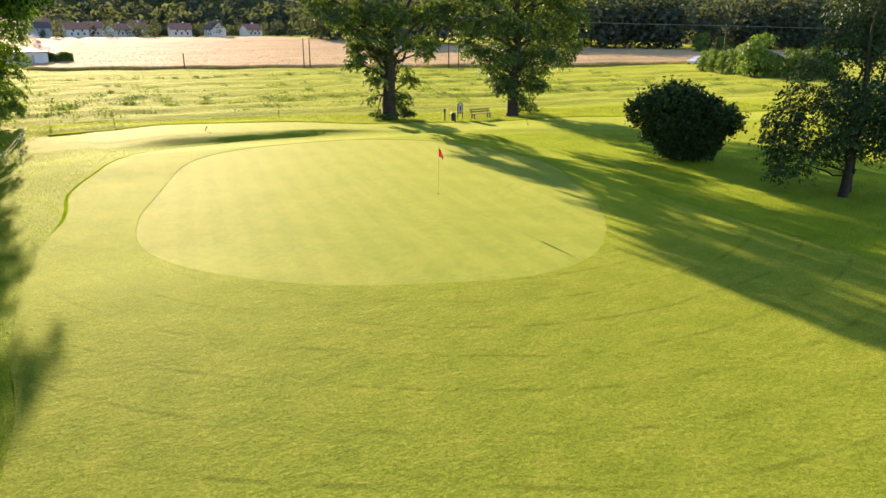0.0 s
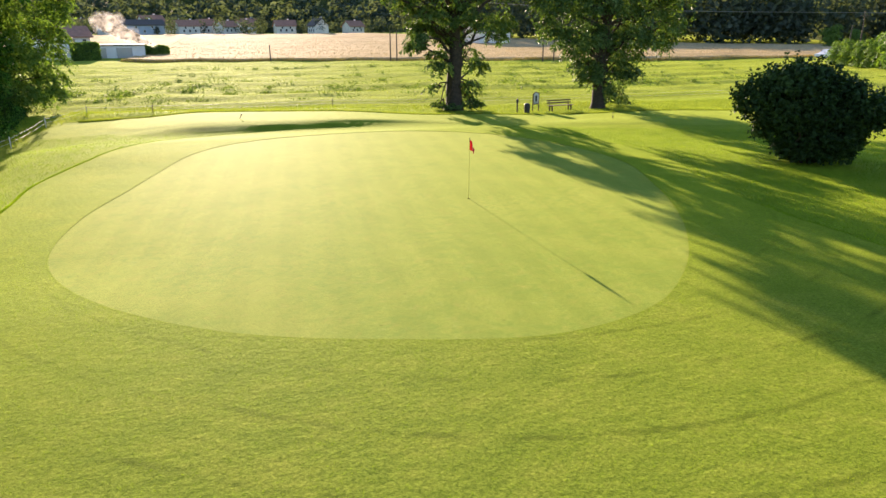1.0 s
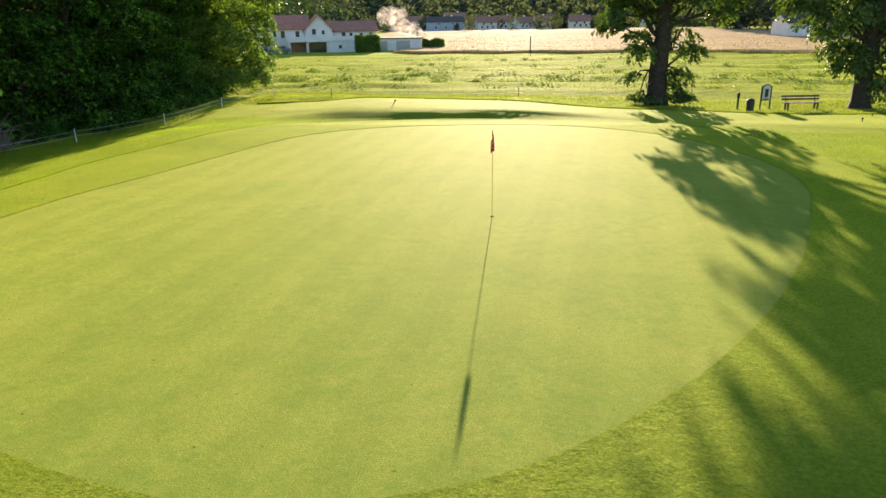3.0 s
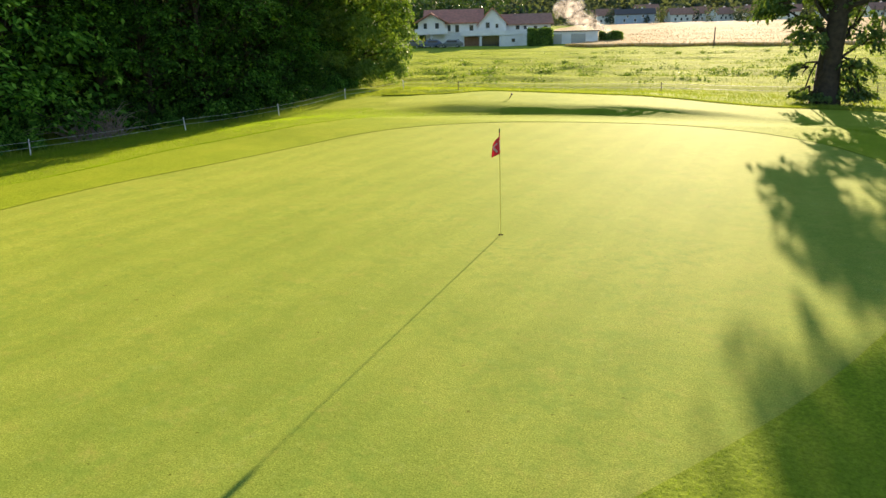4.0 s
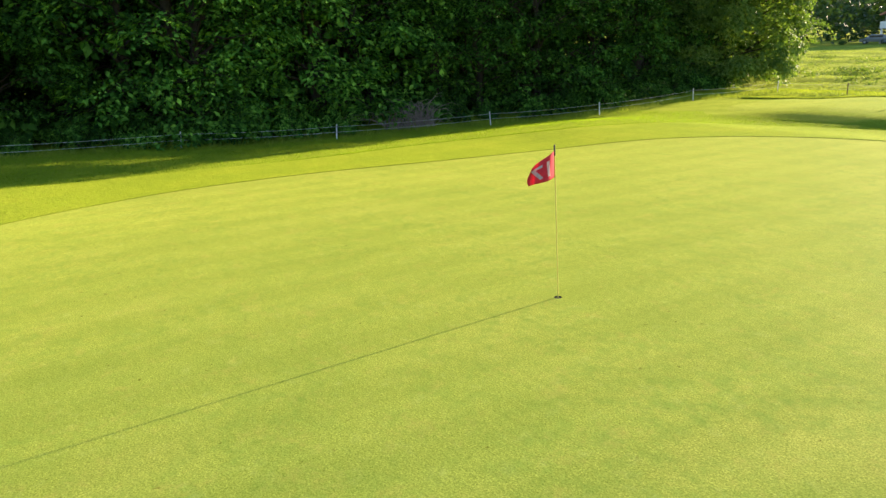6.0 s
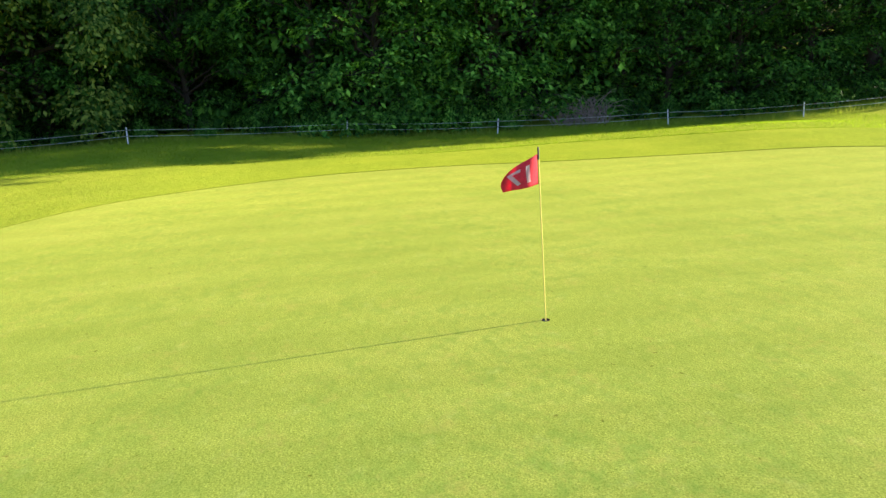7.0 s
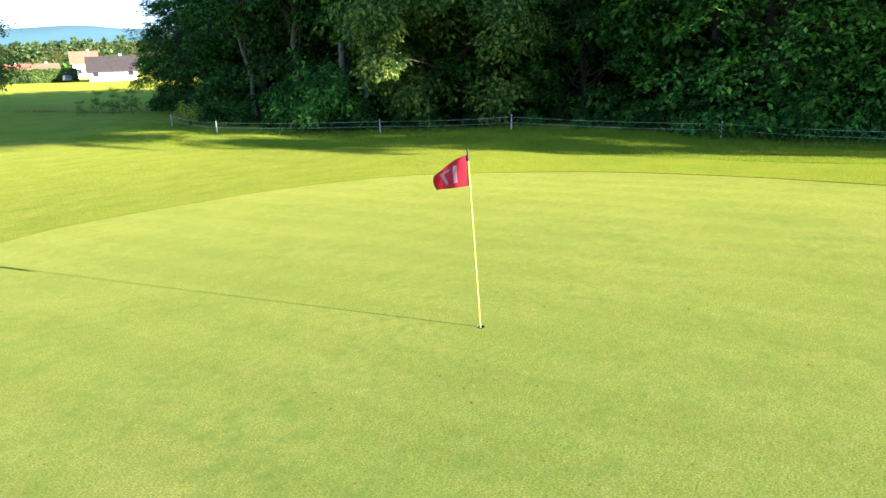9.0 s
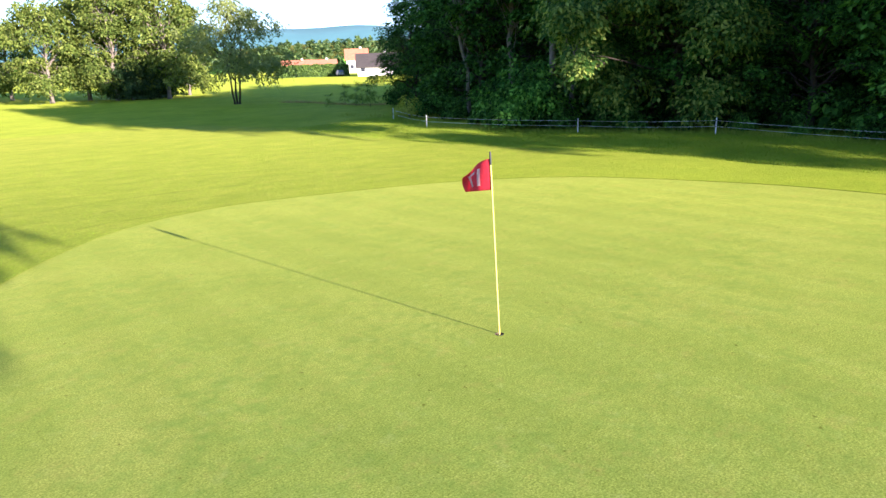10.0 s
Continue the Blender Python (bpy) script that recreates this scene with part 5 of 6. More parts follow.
def house_window(parent, x, y, z, w, h, face="y"):
    """Window on a wall that looks along -y (or +x / -x): frame, pane, sill."""
    sgn = -1
    bm = bmesh.new()
    t = 0.08
    for a, b, c, d in ((-w / 2, -w / 2 + t, 0, h), (w / 2 - t, w / 2, 0, h), (-w / 2, w / 2, 0, t), (-w / 2, w / 2, h - t, h)):
        box(bm, a, -0.06, c, b, 0.05, d)
    frame_ob = part("window", bm, M_WHITE, parent)
    bm = bmesh.new()
    box(bm, -w / 2 + 0.04, -0.02, 0.04, w / 2 - 0.04, 0.02, h - 0.04)
    part("pane", bm, M_GLASS, frame_ob, "dark glass pane")
    bm = bmesh.new()
    box(bm, -w / 2 - 0.08, -0.16, -0.08, w / 2 + 0.08, 0.04, -0.005)
    part("sill", bm, M_WHITE, frame_ob)
    turn = {"y": 0, "x": math.pi / 2, "-x": -math.pi / 2}[face]
    frame_ob.matrix_local = Matrix.Translation((x, y, z)) @ Matrix.Rotation(turn, 4, "Z")


def house(x, y, turn, w, d, h, rise, wallmat, roofmat, label, wins, along="x", name="house", group=""):
    ob = thing(name, at_ground(x, y, turn, 1, 0.0), label, "house", group)
    bm = bmesh.new()
    gable_wall(bm, -w / 2, w / 2, -d / 2, d / 2, -1.0, h, rise, along)
    part("wall", bm, wallmat, ob)
    bm = bmesh.new()
    gable_roof(bm, -w / 2, w / 2, -d / 2, d / 2, h + 0.02, rise, 0.5, 0.2, along)
    roof = part("roof", bm, roofmat, ob)
    bm = bmesh.new()
    box(bm, w * 0.2 - 0.3, 0.5, h + rise * 0.4, w * 0.2 + 0.3, 1.1, h + rise + 0.7, 0.02)
    part("chimney", bm, M_WHITE, roof)
    for wx, wz, ww, wh in wins:
        house_window(ob, wx, -d / 2, wz, ww, wh)
    return ob


# the large white house at the meadow's far end
HX = (-46.5, 124.0)
big = thing("white_house", Matrix.Translation((HX[0], HX[1], float(hz(*HX)) - 0.35)) @ Matrix.Rotation(0.33, 4, "Z"),
            "large white two-storey house with red tiled roofs and balcony", "house")


def big_block(x0, x1, y0, y1, h, rise, along, roofmat):
    bm = bmesh.new()
    gable_wall(bm, x0, x1, y0, y1, -1.0, h, rise, along)
    part("wall", bm, M_WHITE, big)
    bm = bmesh.new()
    gable_roof(bm, x0, x1, y0, y1, h + 0.03, rise, 0.55, 0.22, along)
    part("roof", bm, roofmat, big, "weathered red tile roof")


big_block(-5.6, 5.4, 0, 9, 4.9, 2.3, "x", M_ROOF_RED)
big_block(4.9, 10.2, -0.6, 9.5, 4.6, 2.7, "y", M_ROOF_RED)
big_block(9.9, 19.0, 0.6, 9.0, 4.3, 1.7, "x", M_ROOF_BROWN)
for x0, x1, z0, z1, y0 in ((-7.6, -1.2, 2.75, 3.0, -2.2),):
    bm = bmesh.new()
    box(bm, x0, y0, z0, x1, 0.0, z1, 0.03)
    balcony = part("balcony", bm, M_WHITE, big)
    bm = bmesh.new()
    box(bm, x0, y0, z1, x1, y0 + 0.12, z1 + 0.85, 0.02)
    box(bm, x0, y0 + 0.13, z1, x0 + 0.12, 0.0, z1 + 0.85, 0.02)
    part("parapet", bm, M_WHITE, balcony)
    for px in (x0 + 0.3, (x0 + x1) / 2, x1 - 0.3):
        bm = bmesh.new()
        box(bm, px - 0.15, y0 + 0.2, -0.6, px + 0.15, y0 + 0.5, z0, 0.02)
        part("pillar", bm, M_WHITE, big)
bm = bmesh.new()
gable_roof(bm, -7.4, -1.4, -2.0, 0.6, 5.0, 1.6, 0.4, 0.2, "y")
part("balcony_roof", bm, M_ROOF_RED, big)
bm = bmesh.new()
gable_wall(bm, -7.0, -1.8, -1.2, 0.0, 3.0, 5.0, 1.45, "y")
part("balcony_wall", bm, M_WHITE, big)
bm = bmesh.new()
box(bm, 1.4, -2.4, 2.35, 14.0, -0.0, 2.6, 0.03)
terrace = part("terrace", bm, M_WHITE, big)
bm = bmesh.new()
box(bm, 1.4, -2.5, 2.3, 14.0, -2.38, 3.3, 0.02)
part("parapet", bm, M_WHITE, terrace)
for px in (1.6, 5.2, 9.0, 13.7):
    bm = bmesh.new()
    box(bm, px - 0.18, -2.35, -0.6, px + 0.18, -2.0, 2.35, 0.02)
    part("pillar", bm, M_WHITE, big)
bm = bmesh.new()
box(bm, 9.2, -2.3, -0.6, 19.0, 0.5, 2.34, 0.03)
part("lower_wall", bm, M_WHITE, big)
bm = bmesh.new()
box(bm, 2.0, -0.12, 0.0, 5.0, -0.02, 2.1, 0.02)
part("garage_door", bm, M_BROWN_WOOD, big, "brown wooden double door")
bm = bmesh.new()
box(bm, 5.4, -0.72, 0.2, 8.8, -0.62, 2.1, 0.02)
part("glazed_front", bm, M_GLASS, big, "dark glazed terrace front")
for wx, wy, wz, ww, wh in ((-5.6, -1.22, 3.75, 0.8, 1.2), (-3.3, -1.22, 3.75, 0.9, 1.2), (0.6, -0.02, 3.0, 0.9, 1.5), (3.4, -0.02, 3.0, 0.9, 1.4), (0.6, -0.02, 0.6, 0.8, 1.2),
                           (6.6, -0.62, 3.6, 0.9, 1.2), (8.4, -0.62, 3.6, 0.7, 0.9), (12.5, 0.58, 3.2, 0.9, 0.9), (16, 0.58, 3.0, 0.8, 0.9), (18, 0.58, 3.0, 0.8, 0.9), (14, 0.58, 3.0, 0.7, 1.0), (16.5, -2.32, 0.9, 0.8, 0.8), (-1.0, -0.02, 3.2, 0.8, 1.3), (-1.0, -0.02, 0.5, 0.8, 1.3),
                           (11.5, -2.32, 0.9, 0.8, 0.8), (-4.6, -0.02, 0.2, 0.9, 1.9)):
    house_window(big, wx, wy, wz, ww, wh)

# long low outbuilding and hedges beside it
shed = thing("outbuilding", Matrix.Translation((-24.4, 130.0, 0.0)) @ Matrix.Rotation(0.16, 4, "Z"), "long low pale outbuilding with a flat grey roof", "outbuilding")
bm = bmesh.new()
box(bm, -6.5, -2, -1.0, 5.0, 4, 2.3, 0.03)
part("wall", bm, M_WHITE, shed)
bm = bmesh.new()
box(bm, -6.8, -2.3, 2.31, 5.3, 4.3, 2.5, 0.03)
part("roof", bm, M_ROOF_GREY, shed)
for k in range(2):
    bm = bmesh.new()
    box(bm, -4.5 + 4.5 * k, -2.08, 0.0, -1.8 + 4.5 * k, -2.01, 1.9, 0.02)
    part("door", bm, M_METAL, shed, "pale metal shutter door")


def hedge(x, y, turn, w, d, h, leaves, label, leaf=0.3):
    ob = thing("hedge", at_ground(x, y, turn), label, "hedge", "clipped hedges")
    hr = np.random.default_rng(int(abs(x * 10)) + 5)
    n = leaves
    p = np.stack([hr.uniform(-w / 2, w / 2, n), hr.uniform(-d / 2, d / 2, n), hr.uniform(0, h, n)], 1)
    ax = hr.integers(0, 3, n)
    p[ax == 0, 2] = h + hr.normal(size=(ax == 0).sum()) * 0.08
    p[ax == 1, 1] = -d / 2 + hr.normal(size=(ax == 1).sum()) * 0.08
    k = (ax == 2)
    p[k, 0] = np.sign(p[k, 0]) * (w / 2 + hr.normal(size=k.sum()) * 0.08)
    p[:, 2] += 0.16 * np.sin(p[:, 0] * 2.1 + p[:, 1])
    v, f = leaf_arrays(hr, p, leaf * (0.7 + 0.6 * hr.random(n)))
    from_arrays("foliage", v, f, M_LEAF_SUN, ob)
    bm = bmesh.new()
    box(bm, -w / 2 + 0.1, -d / 2 + 0.1, -0.3, w / 2 - 0.1, d / 2 - 0.1, h - 0.12, 0.15)
    part("core", bm, M_LEAF_BUSH, ob)
    return ob


WOOD_SHRUB = WOOD_KINDS[8]
plant_tree("shrub", at_ground(-22.9, -27.7, 0.4, 0.62), WOOD_SHRUB, M_BARK, M_LEAF_YELLOW, "pale yellow-green shrub at the fence corner", "shrub", "shrubs along the fence")
hedge(-28.5, 121.2, 0.2, 4.4, 2.5, 2.9, 5200, "tall clipped green hedge beside the white house")
hedge(-17.2, 132.4, 0.05, 4.2, 2.0, 1.9, 3600, "low clipped green hedge by the wheat field")


# ---- vehicles ----
def car(x, y, turn, paint, label, van=False):
    ob = thing("car", at_ground(x, y, turn), label, "car", "parked cars")
    L, W, H = 4.3, 1.75, 1.5 if van else 1.45
    prof = [(-L / 2, 0.3), (-L / 2, 0.7), (-L / 2 + 1.05, 0.9), (-L / 2 + 1.8, H - 0.04), (L / 2 - 1.2, H), (L / 2 - 0.4, H - 0.08), (L / 2 - 0.03, 0.95), (L / 2, 0.3)] if van else [(-L / 2, 0.3), (-L / 2, 0.75), (-L / 2 + 0.9, 0.9), (-L / 2 + 1.5, H), (L / 2 - 0.9, H), (L / 2 - 0.15, 0.95), (L / 2, 0.85), (L / 2, 0.3)]
    bm = bmesh.new()
    a = [bm.verts.new((px, -W / 2 + 0.12 * (pz > 1), pz)) for px, pz in prof]
    b = [bm.verts.new((px, W / 2 - 0.12 * (pz > 1), pz)) for px, pz in prof]
    bm.faces.new(a)
    bm.faces.new(b[::-1])
    for k in range(len(prof)):
        q = (k + 1) % len(prof)
        bm.faces.new((a[k], b[k], b[q], a[q]))
    bmesh.ops.recalc_face_normals(bm, faces=bm.faces)
    bmesh.ops.bevel(bm, geom=list(bm.edges), offset=0.06, segments=2, affect="EDGES")
    body = part("body", bm, paint, ob, smooth=False)
    for s in (-1, 1):
        bm = bmesh.new()
        y0 = s * (W / 2 - 0.05)
        box(bm, -0.7, min(y0, y0 + s * 0.012) - 0.06, 0.98, L / 2 - 0.9, max(y0, y0 + s * 0.012) - 0.02, H - 0.14, 0.01)
        part("side_window", bm, M_GLASS, body, "dark window glass")
        for wx in (-L / 2 + 0.85, L / 2 - 0.85):
            bm = bmesh.new()
            tube(bm, [(wx, s * (W / 2 - 0.2), 0.32), (wx, s * (W / 2 - 0.18), 0.32), (wx, s * (W / 2 + 0.02), 0.32)], [0.2, 0.32, 0.32], 14)
            wheel = part("wheel", bm, M_TYRE, ob)
            bm = bmesh.new()
            tube(bm, [(wx, s * (W / 2 + 0.0), 0.32), (wx, s * (W / 2 + 0.03), 0.32)], [0.2, 0.19], 10)
            part("rim", bm, M_METAL, wheel)


car(-53.5, 119.5, 0.3, M_CAR_G, "grey car parked near the white house")
car(-49.3, 118.2, 0.6, M_CAR_B, "dark blue car parked near the white house")
car(-44.8, 117.6, 0.2, M_CAR_G, "grey estate car parked before the white house")
car(96, 79.5, 0.1, M_CAR_W, "white estate car on the track by the wheat", True)

# ---- village and far houses ----
VILLAGE = [(-29.7, 276, 0.2, 14, 10, 3.6, 1.8, M_BLUEGREY, M_ROOF_GREY, "blue-grey clad hall at the village edge"),
           (-28, 301, 0.5, 9, 7, 4.6, 2.6, M_WHITE, M_ROOF_BROWN, "white gabled house behind the blue-grey hall"),
           (-14, 288, 0.3, 8, 6, 3.4, 2.0, M_PLASTER, M_ROOF_BROWN, "pale village house with weathered brown tiled roof"),
           (-7, 300, -0.3, 7, 6, 3.6, 2.2, M_PLASTER, M_ROOF_BROWN, "pale village house with weathered brown tiled roof"),
           (1, 292, 0.6, 7, 6, 3.0, 2.0, M_PLASTER, M_ROOF_BROWN, "pale village house with weathered brown tiled roof"),
           (9, 304, 0.5, 7, 6, 3.4, 2.2, M_PLASTER, M_ROOF_BROWN, "pale village house with weathered brown tiled roof"),
           (23.5, 284, 0.1, 8, 6, 3.2, 2.0, M_PLASTER, M_ROOF_BROWN, "pale village house with brown roof among trees"),
           (35.5, 274, -1.2, 6, 6, 3.4, 2.6, M_WHITE, M_ROOF_GREY, "white house whose gable faces the field"),
           (52, 286, 0.4, 7, 6, 3.0, 2.0, M_PLASTER, M_ROOF_BROWN, "pale village house behind trees"),
           (-45, 310, 0.2, 9, 7, 3.8, 2.4, M_PLASTER, M_ROOF_BROWN, "pale village house with weathered brown tiled roof"),
           (-60, 335, 0.4, 9, 7, 3.8, 2.4, M_PLASTER, M_ROOF_BROWN, "pale village house on the slope"),
           (-20, 342, 0.1, 8, 6, 3.6, 2.2, M_PLASTER, M_ROOF_BROWN, "pale village house on the slope"),
           (-3, 352, -0.3, 8, 6, 3.6, 2.2, M_PLASTER, M_ROOF_BROWN, "pale village house on the slope"),
           (14, 362, 0.3, 8, 6, 3.6, 2.2, M_PLASTER, M_ROOF_BROWN, "pale village house on the slope"),
           (68, 172, 0.15, 10, 8, 3.4, 2.2, M_PLASTER, M_ROOF_GREY, "pale barn with grey roof beyond the wheat")]
for x, y, tn, w, d, h, r, wm, rm, lab in VILLAGE:
    house(x, y, tn, w, d, h, r, wm, rm, lab, [(-w * 0.28, 0.9, 0.9, 1.1), (0, 0.9, 0.9, 1.1), (w * 0.28, 0.9, 0.9, 1.1), (-w * 0.2, h - 1.2, 0.8, 0.9), (w * 0.2, h - 1.2, 0.8, 0.9)],
          group="village houses")

# behind: white house, orange roofs, hedge
E5 = (5.8, 5.3)


def along_ray(dx, dy, d):
    return E5[0] + dx * d, E5[1] + dy * d


wx_, wy_ = along_ray(-0.626, -0.780, 178)
house(wx_, wy_, 2.46, 9.6, 8, 2.1, 2.9, M_WHITE, M_ROOF_GREY, "white house with big slate-grey roof at the course's edge", [(-3.5, 0.8, 1.2, 1.3), (3.5, 0.8, 1.2, 1.3)])
wx_, wy_ = along_ray(-0.604, -0.797, 215)
house(wx_, wy_, 2.5, 6, 8, 3.6, 2.8, M_WHITE, M_ROOF_ORANGE, "house with bright orange-red tiled roof", [(-1.5, 0.8, 1.2, 1.3), (1.5, 0.8, 1.2, 1.3)])
for k, (dx, dy) in enumerate(((-0.565, -0.825), (-0.538, -0.843))):
    wx_, wy_ = along_ray(dx, dy, 235 + 8 * k)
    house(wx_, wy_, 2.58, 9, 8, 1.5, 2.0, M_WHITE, M_ROOF_ORANGE, "low house with orange tiled roof behind a hedge", [(-2, 0.3, 1.2, 0.9), (2, 0.3, 1.2, 0.9)])
wx_, wy_ = along_ray(-0.556, -0.831, 185)
hedge(wx_, wy_, 2.55, 17, 2.5, 2.7, 6500, "long clipped green hedge before the houses", 0.5)
wx_, wy_ = along_ray(-0.585, -0.811, 182)
car(wx_, wy_, 0.9, M_CAR_G, "grey car parked near the hedge")

# ---- trees far and near ----
FAR_KINDS = [tree_meshes(70 + k, 12.6 + k, 3.8, 1.0, 0.26, 12000, 0.36, [b for b in edge_blobs(170 + k, 12.2 + k, 3.7) if b[2] > 2.2], 1, 1.2, per=20, spray=1.5, shell=0.5) for k in range(3)]
STEMS = tree_meshes(80, 10.8, 4.7, 2.2, 0.13, 14000, 0.24, None, 6, per=16, spray=1.0, shell=0.7)


def far_tree(kind, x, y, s, mat, label, group="", name="tree"):
    return plant_tree(name, at_ground(x, y, s * 9, s, 0.1), kind, M_BARK_PALE if mat is M_LEAF_FAIRWAY else M_BARK, mat, label, "tree", group)


far_tree(STEMS, *along_ray(-0.467, -0.884, 76), 1.0, M_LEAF_GREY, "slender multi-stemmed tree with airy grey-green crown")
for k, (dx, dy, d, s) in enumerate(((-0.265, -0.964, 100, 0.95), (-0.305, -0.952, 104, 0.95), (-0.335, -0.942, 98, 0.9), (-0.362, -0.932, 101, 1.0), (-0.392, -0.92, 97, 1.0), (-0.415, -0.91, 106, 0.8),
                                    (-0.225, -0.974, 120, 0.9), (-0.19, -0.98, 112, 0.9), (-0.15, -0.99, 118, 0.9))):
    far_tree(FAR_KINDS[k % 3], *along_ray(dx, dy, d), s, M_LEAF_FAIRWAY, "rounded broadleaf tree in a group on the fairway", "fairway trees")
FIELD_KIND = tree_meshes(83, 5.4, 2.3, 0.1, 0.12, 6000, 0.3, [(0.9 * math.cos(a * 1.3), 0.9 * math.sin(a * 1.3), 0.7 + 0.37 * a, 1.2, 0.8) for a in range(12)], 3, per=20, spray=0.9)
# Added dark shrubs imitate the shaded lower crowns of the fairway group.
for k, (dx, dy, d) in enumerate(((-0.335, -0.942, 99), (-0.352, -0.936, 97), (-0.372, -0.928, 98), (-0.39, -0.921, 101))):
    far_tree(FIELD_KIND, *along_ray(dx, dy, d), 0.85 + 0.07 * k, M_LEAF_BUSH, "dark leafy shrub in the shade of the fairway trees", "fairway shrubs", "shrub")
SAPLING = tree_meshes(85, 2.1, 0.6, 0.3, 0.02, 800, 0.09)
for k, (x, y, s) in enumerate(((75.8, 48.5, 0.62), (80.3, 62, 0.34), (79.3, 59, 0.36), (78.3, 56, 0.35), (77.6, 53.3, 0.38), (77.2, 45.6, 0.34), (79.3, 44, 0.42), (81, 42, 0.46), (80.5, 39.5, 0.4), (144, 126, 0.55), (149, 123, 0.45))):
    far_tree(FIELD_KIND, x, y, s * 1.9, M_LEAF_SUN, "bushy field-side tree beyond the meadow", "field-side trees")
for k, (dx, dy, d, s) in enumerate(((-0.60, -0.80, 62, 0.12), (-0.588, -0.809, 66, 0.13), (-0.615, -0.788, 58, 0.14), (-0.57, -0.82, 60, 0.09), (-0.607, -0.795, 64, 0.15))):
    far_tree(SAPLING, *along_ray(dx, dy, d), s * 7, M_LEAF_SUN, "young sapling in rough grass beside the wood", "saplings")


def far_wood(name, pts, heights, quads, size, mat, label):
    fr = np.random.default_rng(len(pts))
    n = len(pts)
    base = np.concatenate([pts, hz(pts[:, 0], pts[:, 1])[:, None]], 1)
    d = fr.normal(size=(n, quads, 3))
    d /= np.linalg.norm(d, axis=2, keepdims=True)
    d *= fr.uniform(0.55, 1.08, size=(n, quads, 1))
    hh = heights[:, None]
    c = np.stack([d[..., 0] * hh * 0.33, d[..., 1] * hh * 0.33, hh * 0.48 + d[..., 2] * hh * 0.48], -1) + base[:, None]
    c = c.reshape(-1, 3)
    v, f = leaf_arrays(fr, c, size * (0.6 + 0.8 * fr.random(len(c))))
    return tagged(from_arrays(name, v, f, mat), label, "woodland", kind="stuff")


fr = np.random.default_rng(17)
u, w = fr.random(360), fr.random(360)
px = 66 + 210 * u
pts = np.stack([px, np.interp(px, [60, 128, 175, 280], [224, 153, 131, 108]) + 3 + 46 * w ** 1.4], 1)
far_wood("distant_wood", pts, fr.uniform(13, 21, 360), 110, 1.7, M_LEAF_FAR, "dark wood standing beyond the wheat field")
u, w = fr.random(900), fr.random(900)
pts = np.stack([-260 + 620 * u, 335 + 420 * w ** 1.3], 1)
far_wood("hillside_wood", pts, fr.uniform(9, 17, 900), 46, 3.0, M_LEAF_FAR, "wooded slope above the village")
pts = np.stack([fr.uniform(-70, 130, 130), fr.uniform(266, 330, 130)], 1)
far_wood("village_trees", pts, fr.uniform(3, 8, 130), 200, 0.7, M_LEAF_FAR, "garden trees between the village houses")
pts = np.stack([fr.uniform(-95, -52, 70), fr.uniform(112, 190, 70)], 1)
far_wood("house_wood", pts, fr.uniform(9, 16, 70), 220, 1.0, M_LEAF_BUSH, "trees behind and beside the white house")
pts = np.stack([fr.uniform(-66, -44, 190), fr.uniform(-42, 44, 190)], 1)
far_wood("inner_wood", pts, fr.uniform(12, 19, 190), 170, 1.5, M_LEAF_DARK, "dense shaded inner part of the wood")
pts = np.stack([fr.uniform(-900, 500, 500), fr.uniform(-1000, -300, 500)], 1)
hill_a, hill_d = np.radians(fr.uniform(215, 250, 900)), fr.uniform(950, 2000, 900)
far_wood("far_hill_wood", np.stack([hill_d * np.cos(hill_a), hill_d * np.sin(hill_a)], 1), fr.uniform(14, 24, 900), 22, 9.0, M_LEAF, "wooded low hill before the mountains")
far_wood("far_fairway_wood", pts, fr.uniform(8, 14, 500), 40, 3.0, M_LEAF_DARK, "far belt of trees below the hills")

# ---- poles and wires ----
def utility_pole(x, y, h, label, arm=0.0):
    ob = thing("utility_pole", at_ground(x, y), label, "utility pole", "utility poles")
    bm = bmesh.new()
    tube(bm, [(0, 0, -0.5), (0, 0, h * 0.5), (0, 0, h)], [0.11, 0.10, 0.08], 8)
    part("mast", bm, M_WOOD, ob)
    if arm:
        bm = bmesh.new()
        box(bm, -arm, -0.05, h - 0.7, arm, 0.05, h - 0.58, 0.01)
        part("crossarm", bm, M_WOOD, ob)
        for s in (-1, 1):
            bm = bmesh.new()
            tube(bm, [(s * arm * 0.85, 0, h - 0.58), (s * arm * 0.85, 0, h - 0.5), (s * arm * 0.85, 0, h - 0.4)], [0.03, 0.05, 0.03], 8)
            part("insulator", bm, M_GLASS, ob)


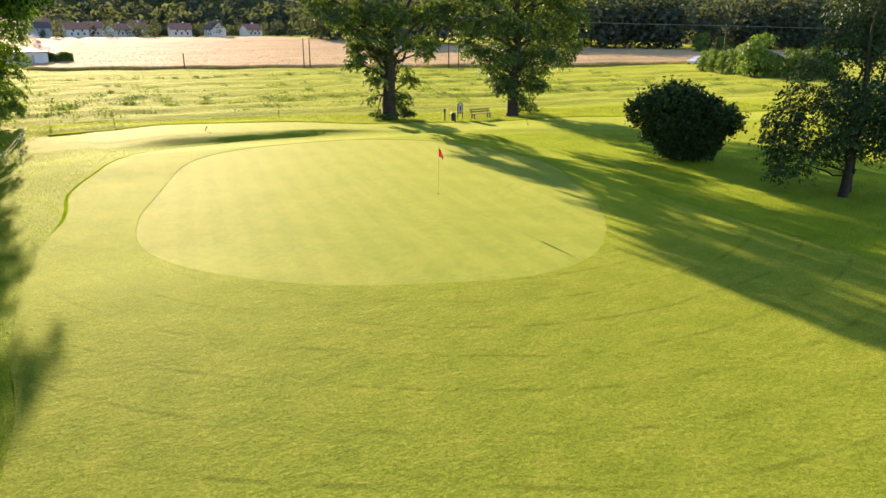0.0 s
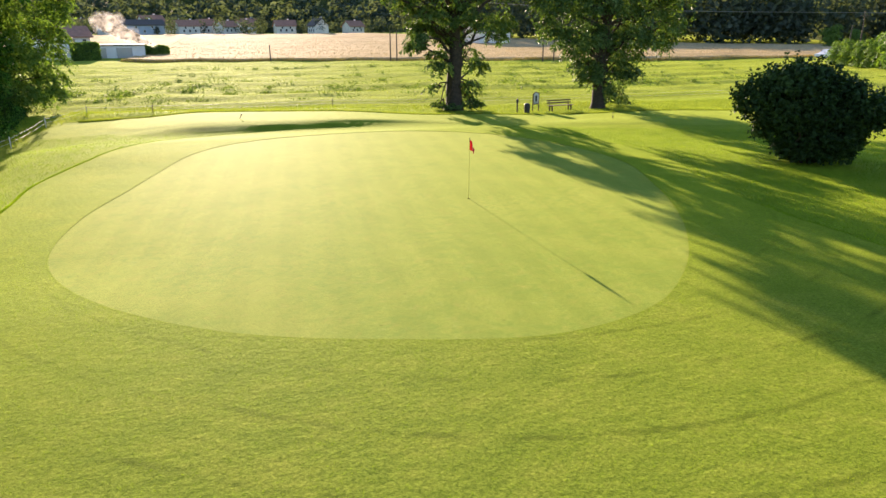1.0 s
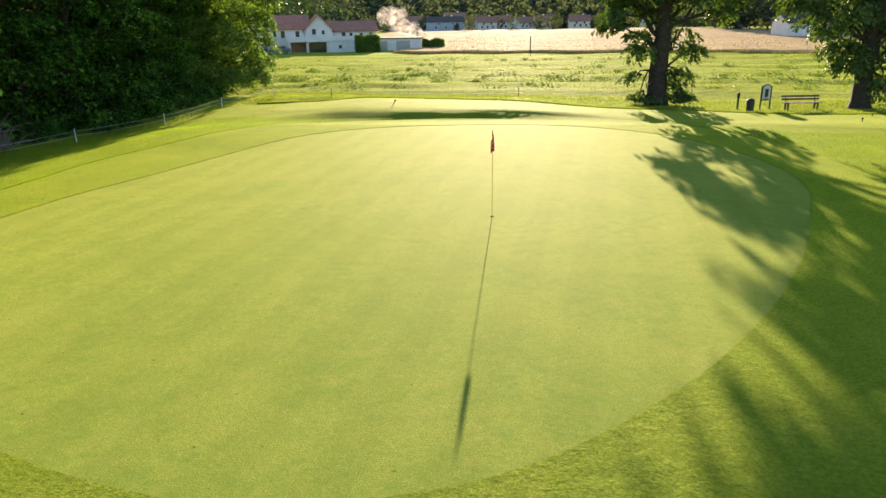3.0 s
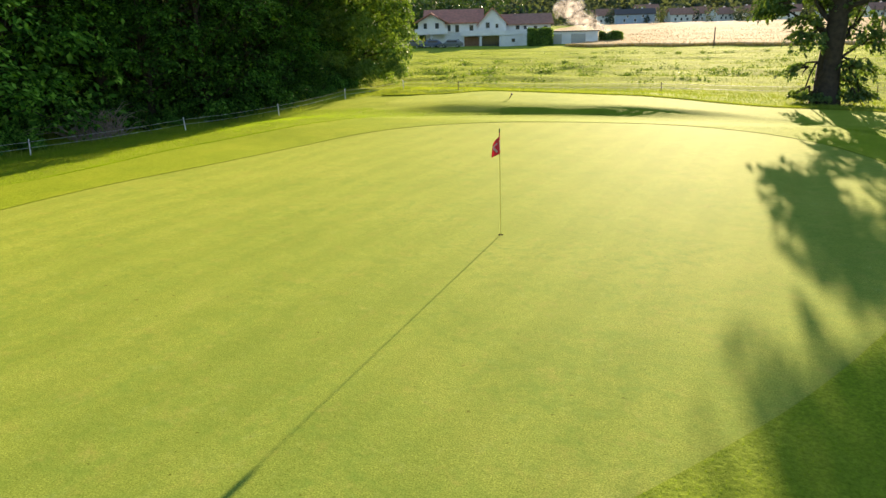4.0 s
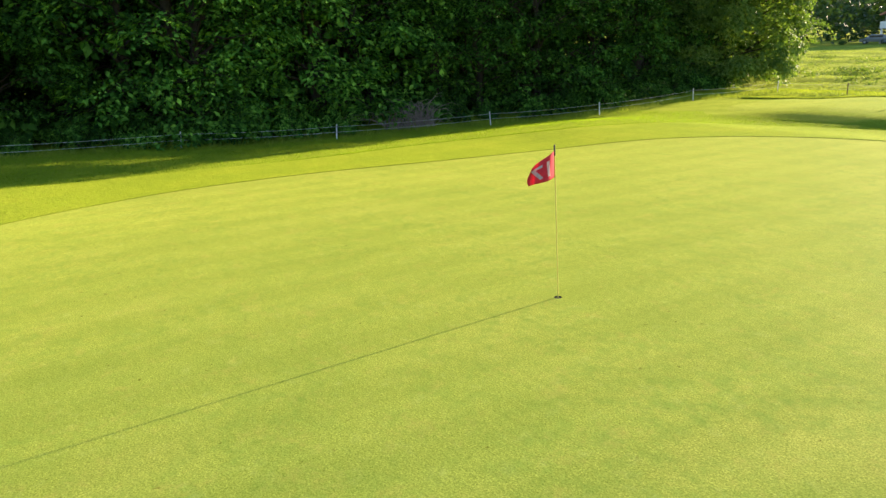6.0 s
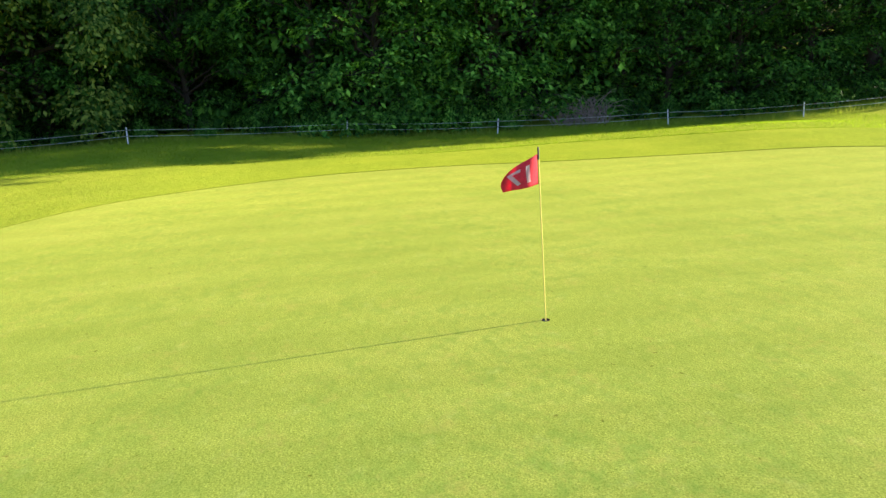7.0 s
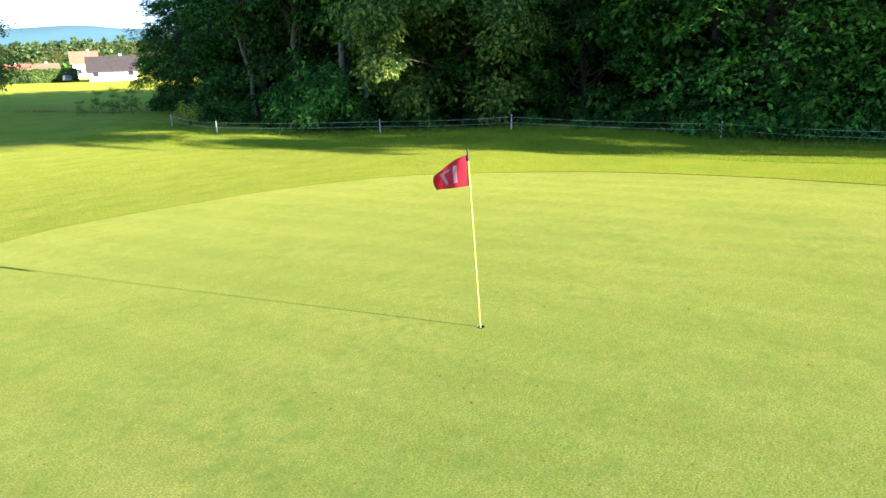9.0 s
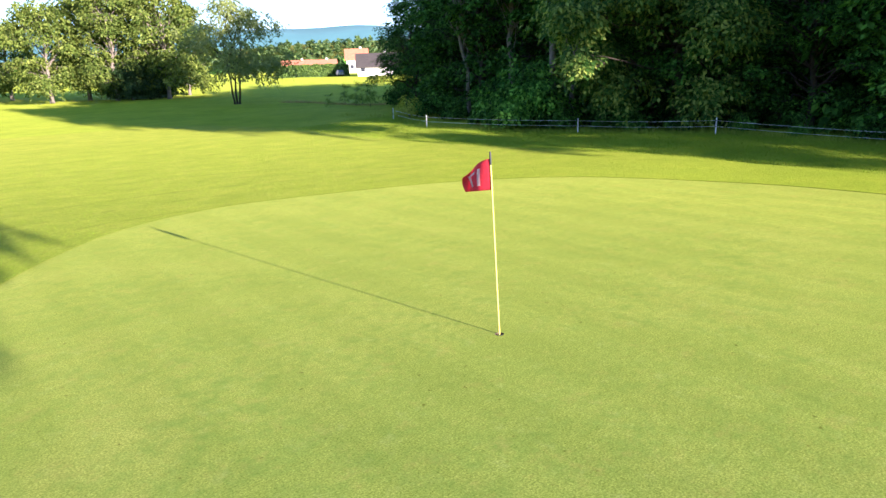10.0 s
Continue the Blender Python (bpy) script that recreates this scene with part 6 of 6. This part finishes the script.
utility_pole(84, 62, 7.6, "weathered wooden utility pole at the field corner", 0.8)
utility_pole(82.6, 62.6, 5.6, "short brace pole leaning beside the utility pole")
utility_pole(21.5, 98, 5.0, "slim wooden pole at the wheat field's edge")
utility_pole(22.6, 98, 5.0, "slim wooden pole at the wheat field's edge")
utility_pole(2.1, 103.5, 2.6, "short field post at the wheat margin")
utility_pole(45, 88, 6.0, "slim wooden pole at the wheat field's edge")
utility_pole(47, 88, 6.0, "slim wooden pole at the wheat field's edge")
for k, s in enumerate((-0.68, 0.68)):
    t = np.linspace(0, 1, 30)
    pts = np.stack([84 + s + (20 - 84) * t, 62 + (150 - 62) * t, 7.3 + 7.0 * t - 1.6 * np.sin(np.pi * t)], 1)
    on = np.stack([84 + s + (150 - 84) * t, 62 - 80 * t, 7.3 + 1.0 * t - 1.2 * np.sin(np.pi * t)], 1)[1:]
    pts = np.concatenate([pts[::-1], on])
    v, f = tube_arrays(pts, [0.02] * len(pts), 5)
    tagged(from_arrays("power_line", v, f, M_METAL), "thin sagging power line over the field", "power line", "power lines")

# ---- smoke over the outbuilding ----
mat, n, l, p = material("thin_smoke")
p = n.new("ShaderNodeBsdfTranslucent")
p.inputs["Color"].default_value = (0.95, 0.93, 0.9, 1)
clear = n.new("ShaderNodeBsdfTransparent")
veil = n.new("ShaderNodeMixShader")
wisp = ramp(n, l, noise_node(n, l, 0.9, 5, 0.7), [(0.40, (0.0, 0.0, 0.0)), (0.72, (0.085, 0.085, 0.085))])
l.new(wisp, veil.inputs[0])
l.new(clear.outputs[0], veil.inputs[1])
l.new(p.outputs[0], veil.inputs[2])
l.new(veil.outputs[0], n["Material Output"].inputs[0])
srg = np.random.default_rng(31)
bm = bmesh.new()
for k in range(90):
    t = srg.random()
    c = Vector((9.0 * (1 - t) ** 1.6 - 1.5 + srg.normal() * (0.5 + 1.1 * t), srg.normal() * 0.8, 0.3 + 5.6 * t ** 1.25 + srg.normal() * 0.25))
    r = 0.45 + 0.9 * t * srg.random() + 0.25 * srg.random()
    m = Matrix.Translation(c) @ Matrix.Diagonal((r * 1.25, r, r * srg.uniform(0.8, 1.3), 1))
    bmesh.ops.create_icosphere(bm, subdivisions=2, radius=1.0, matrix=m)
smoke = part("smoke", bm, mat, None, "", True)
smoke.matrix_world = Matrix.Translation((-24.4, 132.5, 1.6))
smoke.visible_shadow = False
tagged(smoke, "thin drifting white smoke rising behind the outbuilding", "smoke", kind="stuff")

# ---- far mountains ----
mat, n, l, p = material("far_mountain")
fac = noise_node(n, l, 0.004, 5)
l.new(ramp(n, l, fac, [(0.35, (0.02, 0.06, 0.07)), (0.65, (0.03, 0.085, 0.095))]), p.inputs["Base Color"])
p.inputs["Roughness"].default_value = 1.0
# Haze over the ridge is painted in as a blue-green glow.
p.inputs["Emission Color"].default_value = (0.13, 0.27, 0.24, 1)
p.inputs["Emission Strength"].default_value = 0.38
a = np.radians(np.linspace(180, 300, 90))
ridge = 296 + 30 * np.sin(a * 7.0 + 2.46) + 18 * np.sin(a * 19 + 1) + 8 * np.sin(a * 47)
rows = []
for k, (rad, hh) in enumerate(((3700, 0.0), (4000, 0.45), (4250, 0.85), (4400, 1.0), (4600, 0.2))):
    rows.append(np.stack([rad * np.cos(a), rad * np.sin(a), 20 + ridge * hh + (k % 2) * 14 * np.sin(a * 31)], 1))
v = np.concatenate(rows)
i, j = np.meshgrid(np.arange(4), np.arange(89), indexing="ij")
f = np.stack([i * 90 + j, i * 90 + j + 1, (i + 1) * 90 + j + 1, (i + 1) * 90 + j], -1).reshape(-1, 4)
tagged(from_arrays("backdrop_mountains", v, f, mat, smooth=True), "long mountain ridge on the horizon, tinted blue for haze", "mountains", kind="structure")
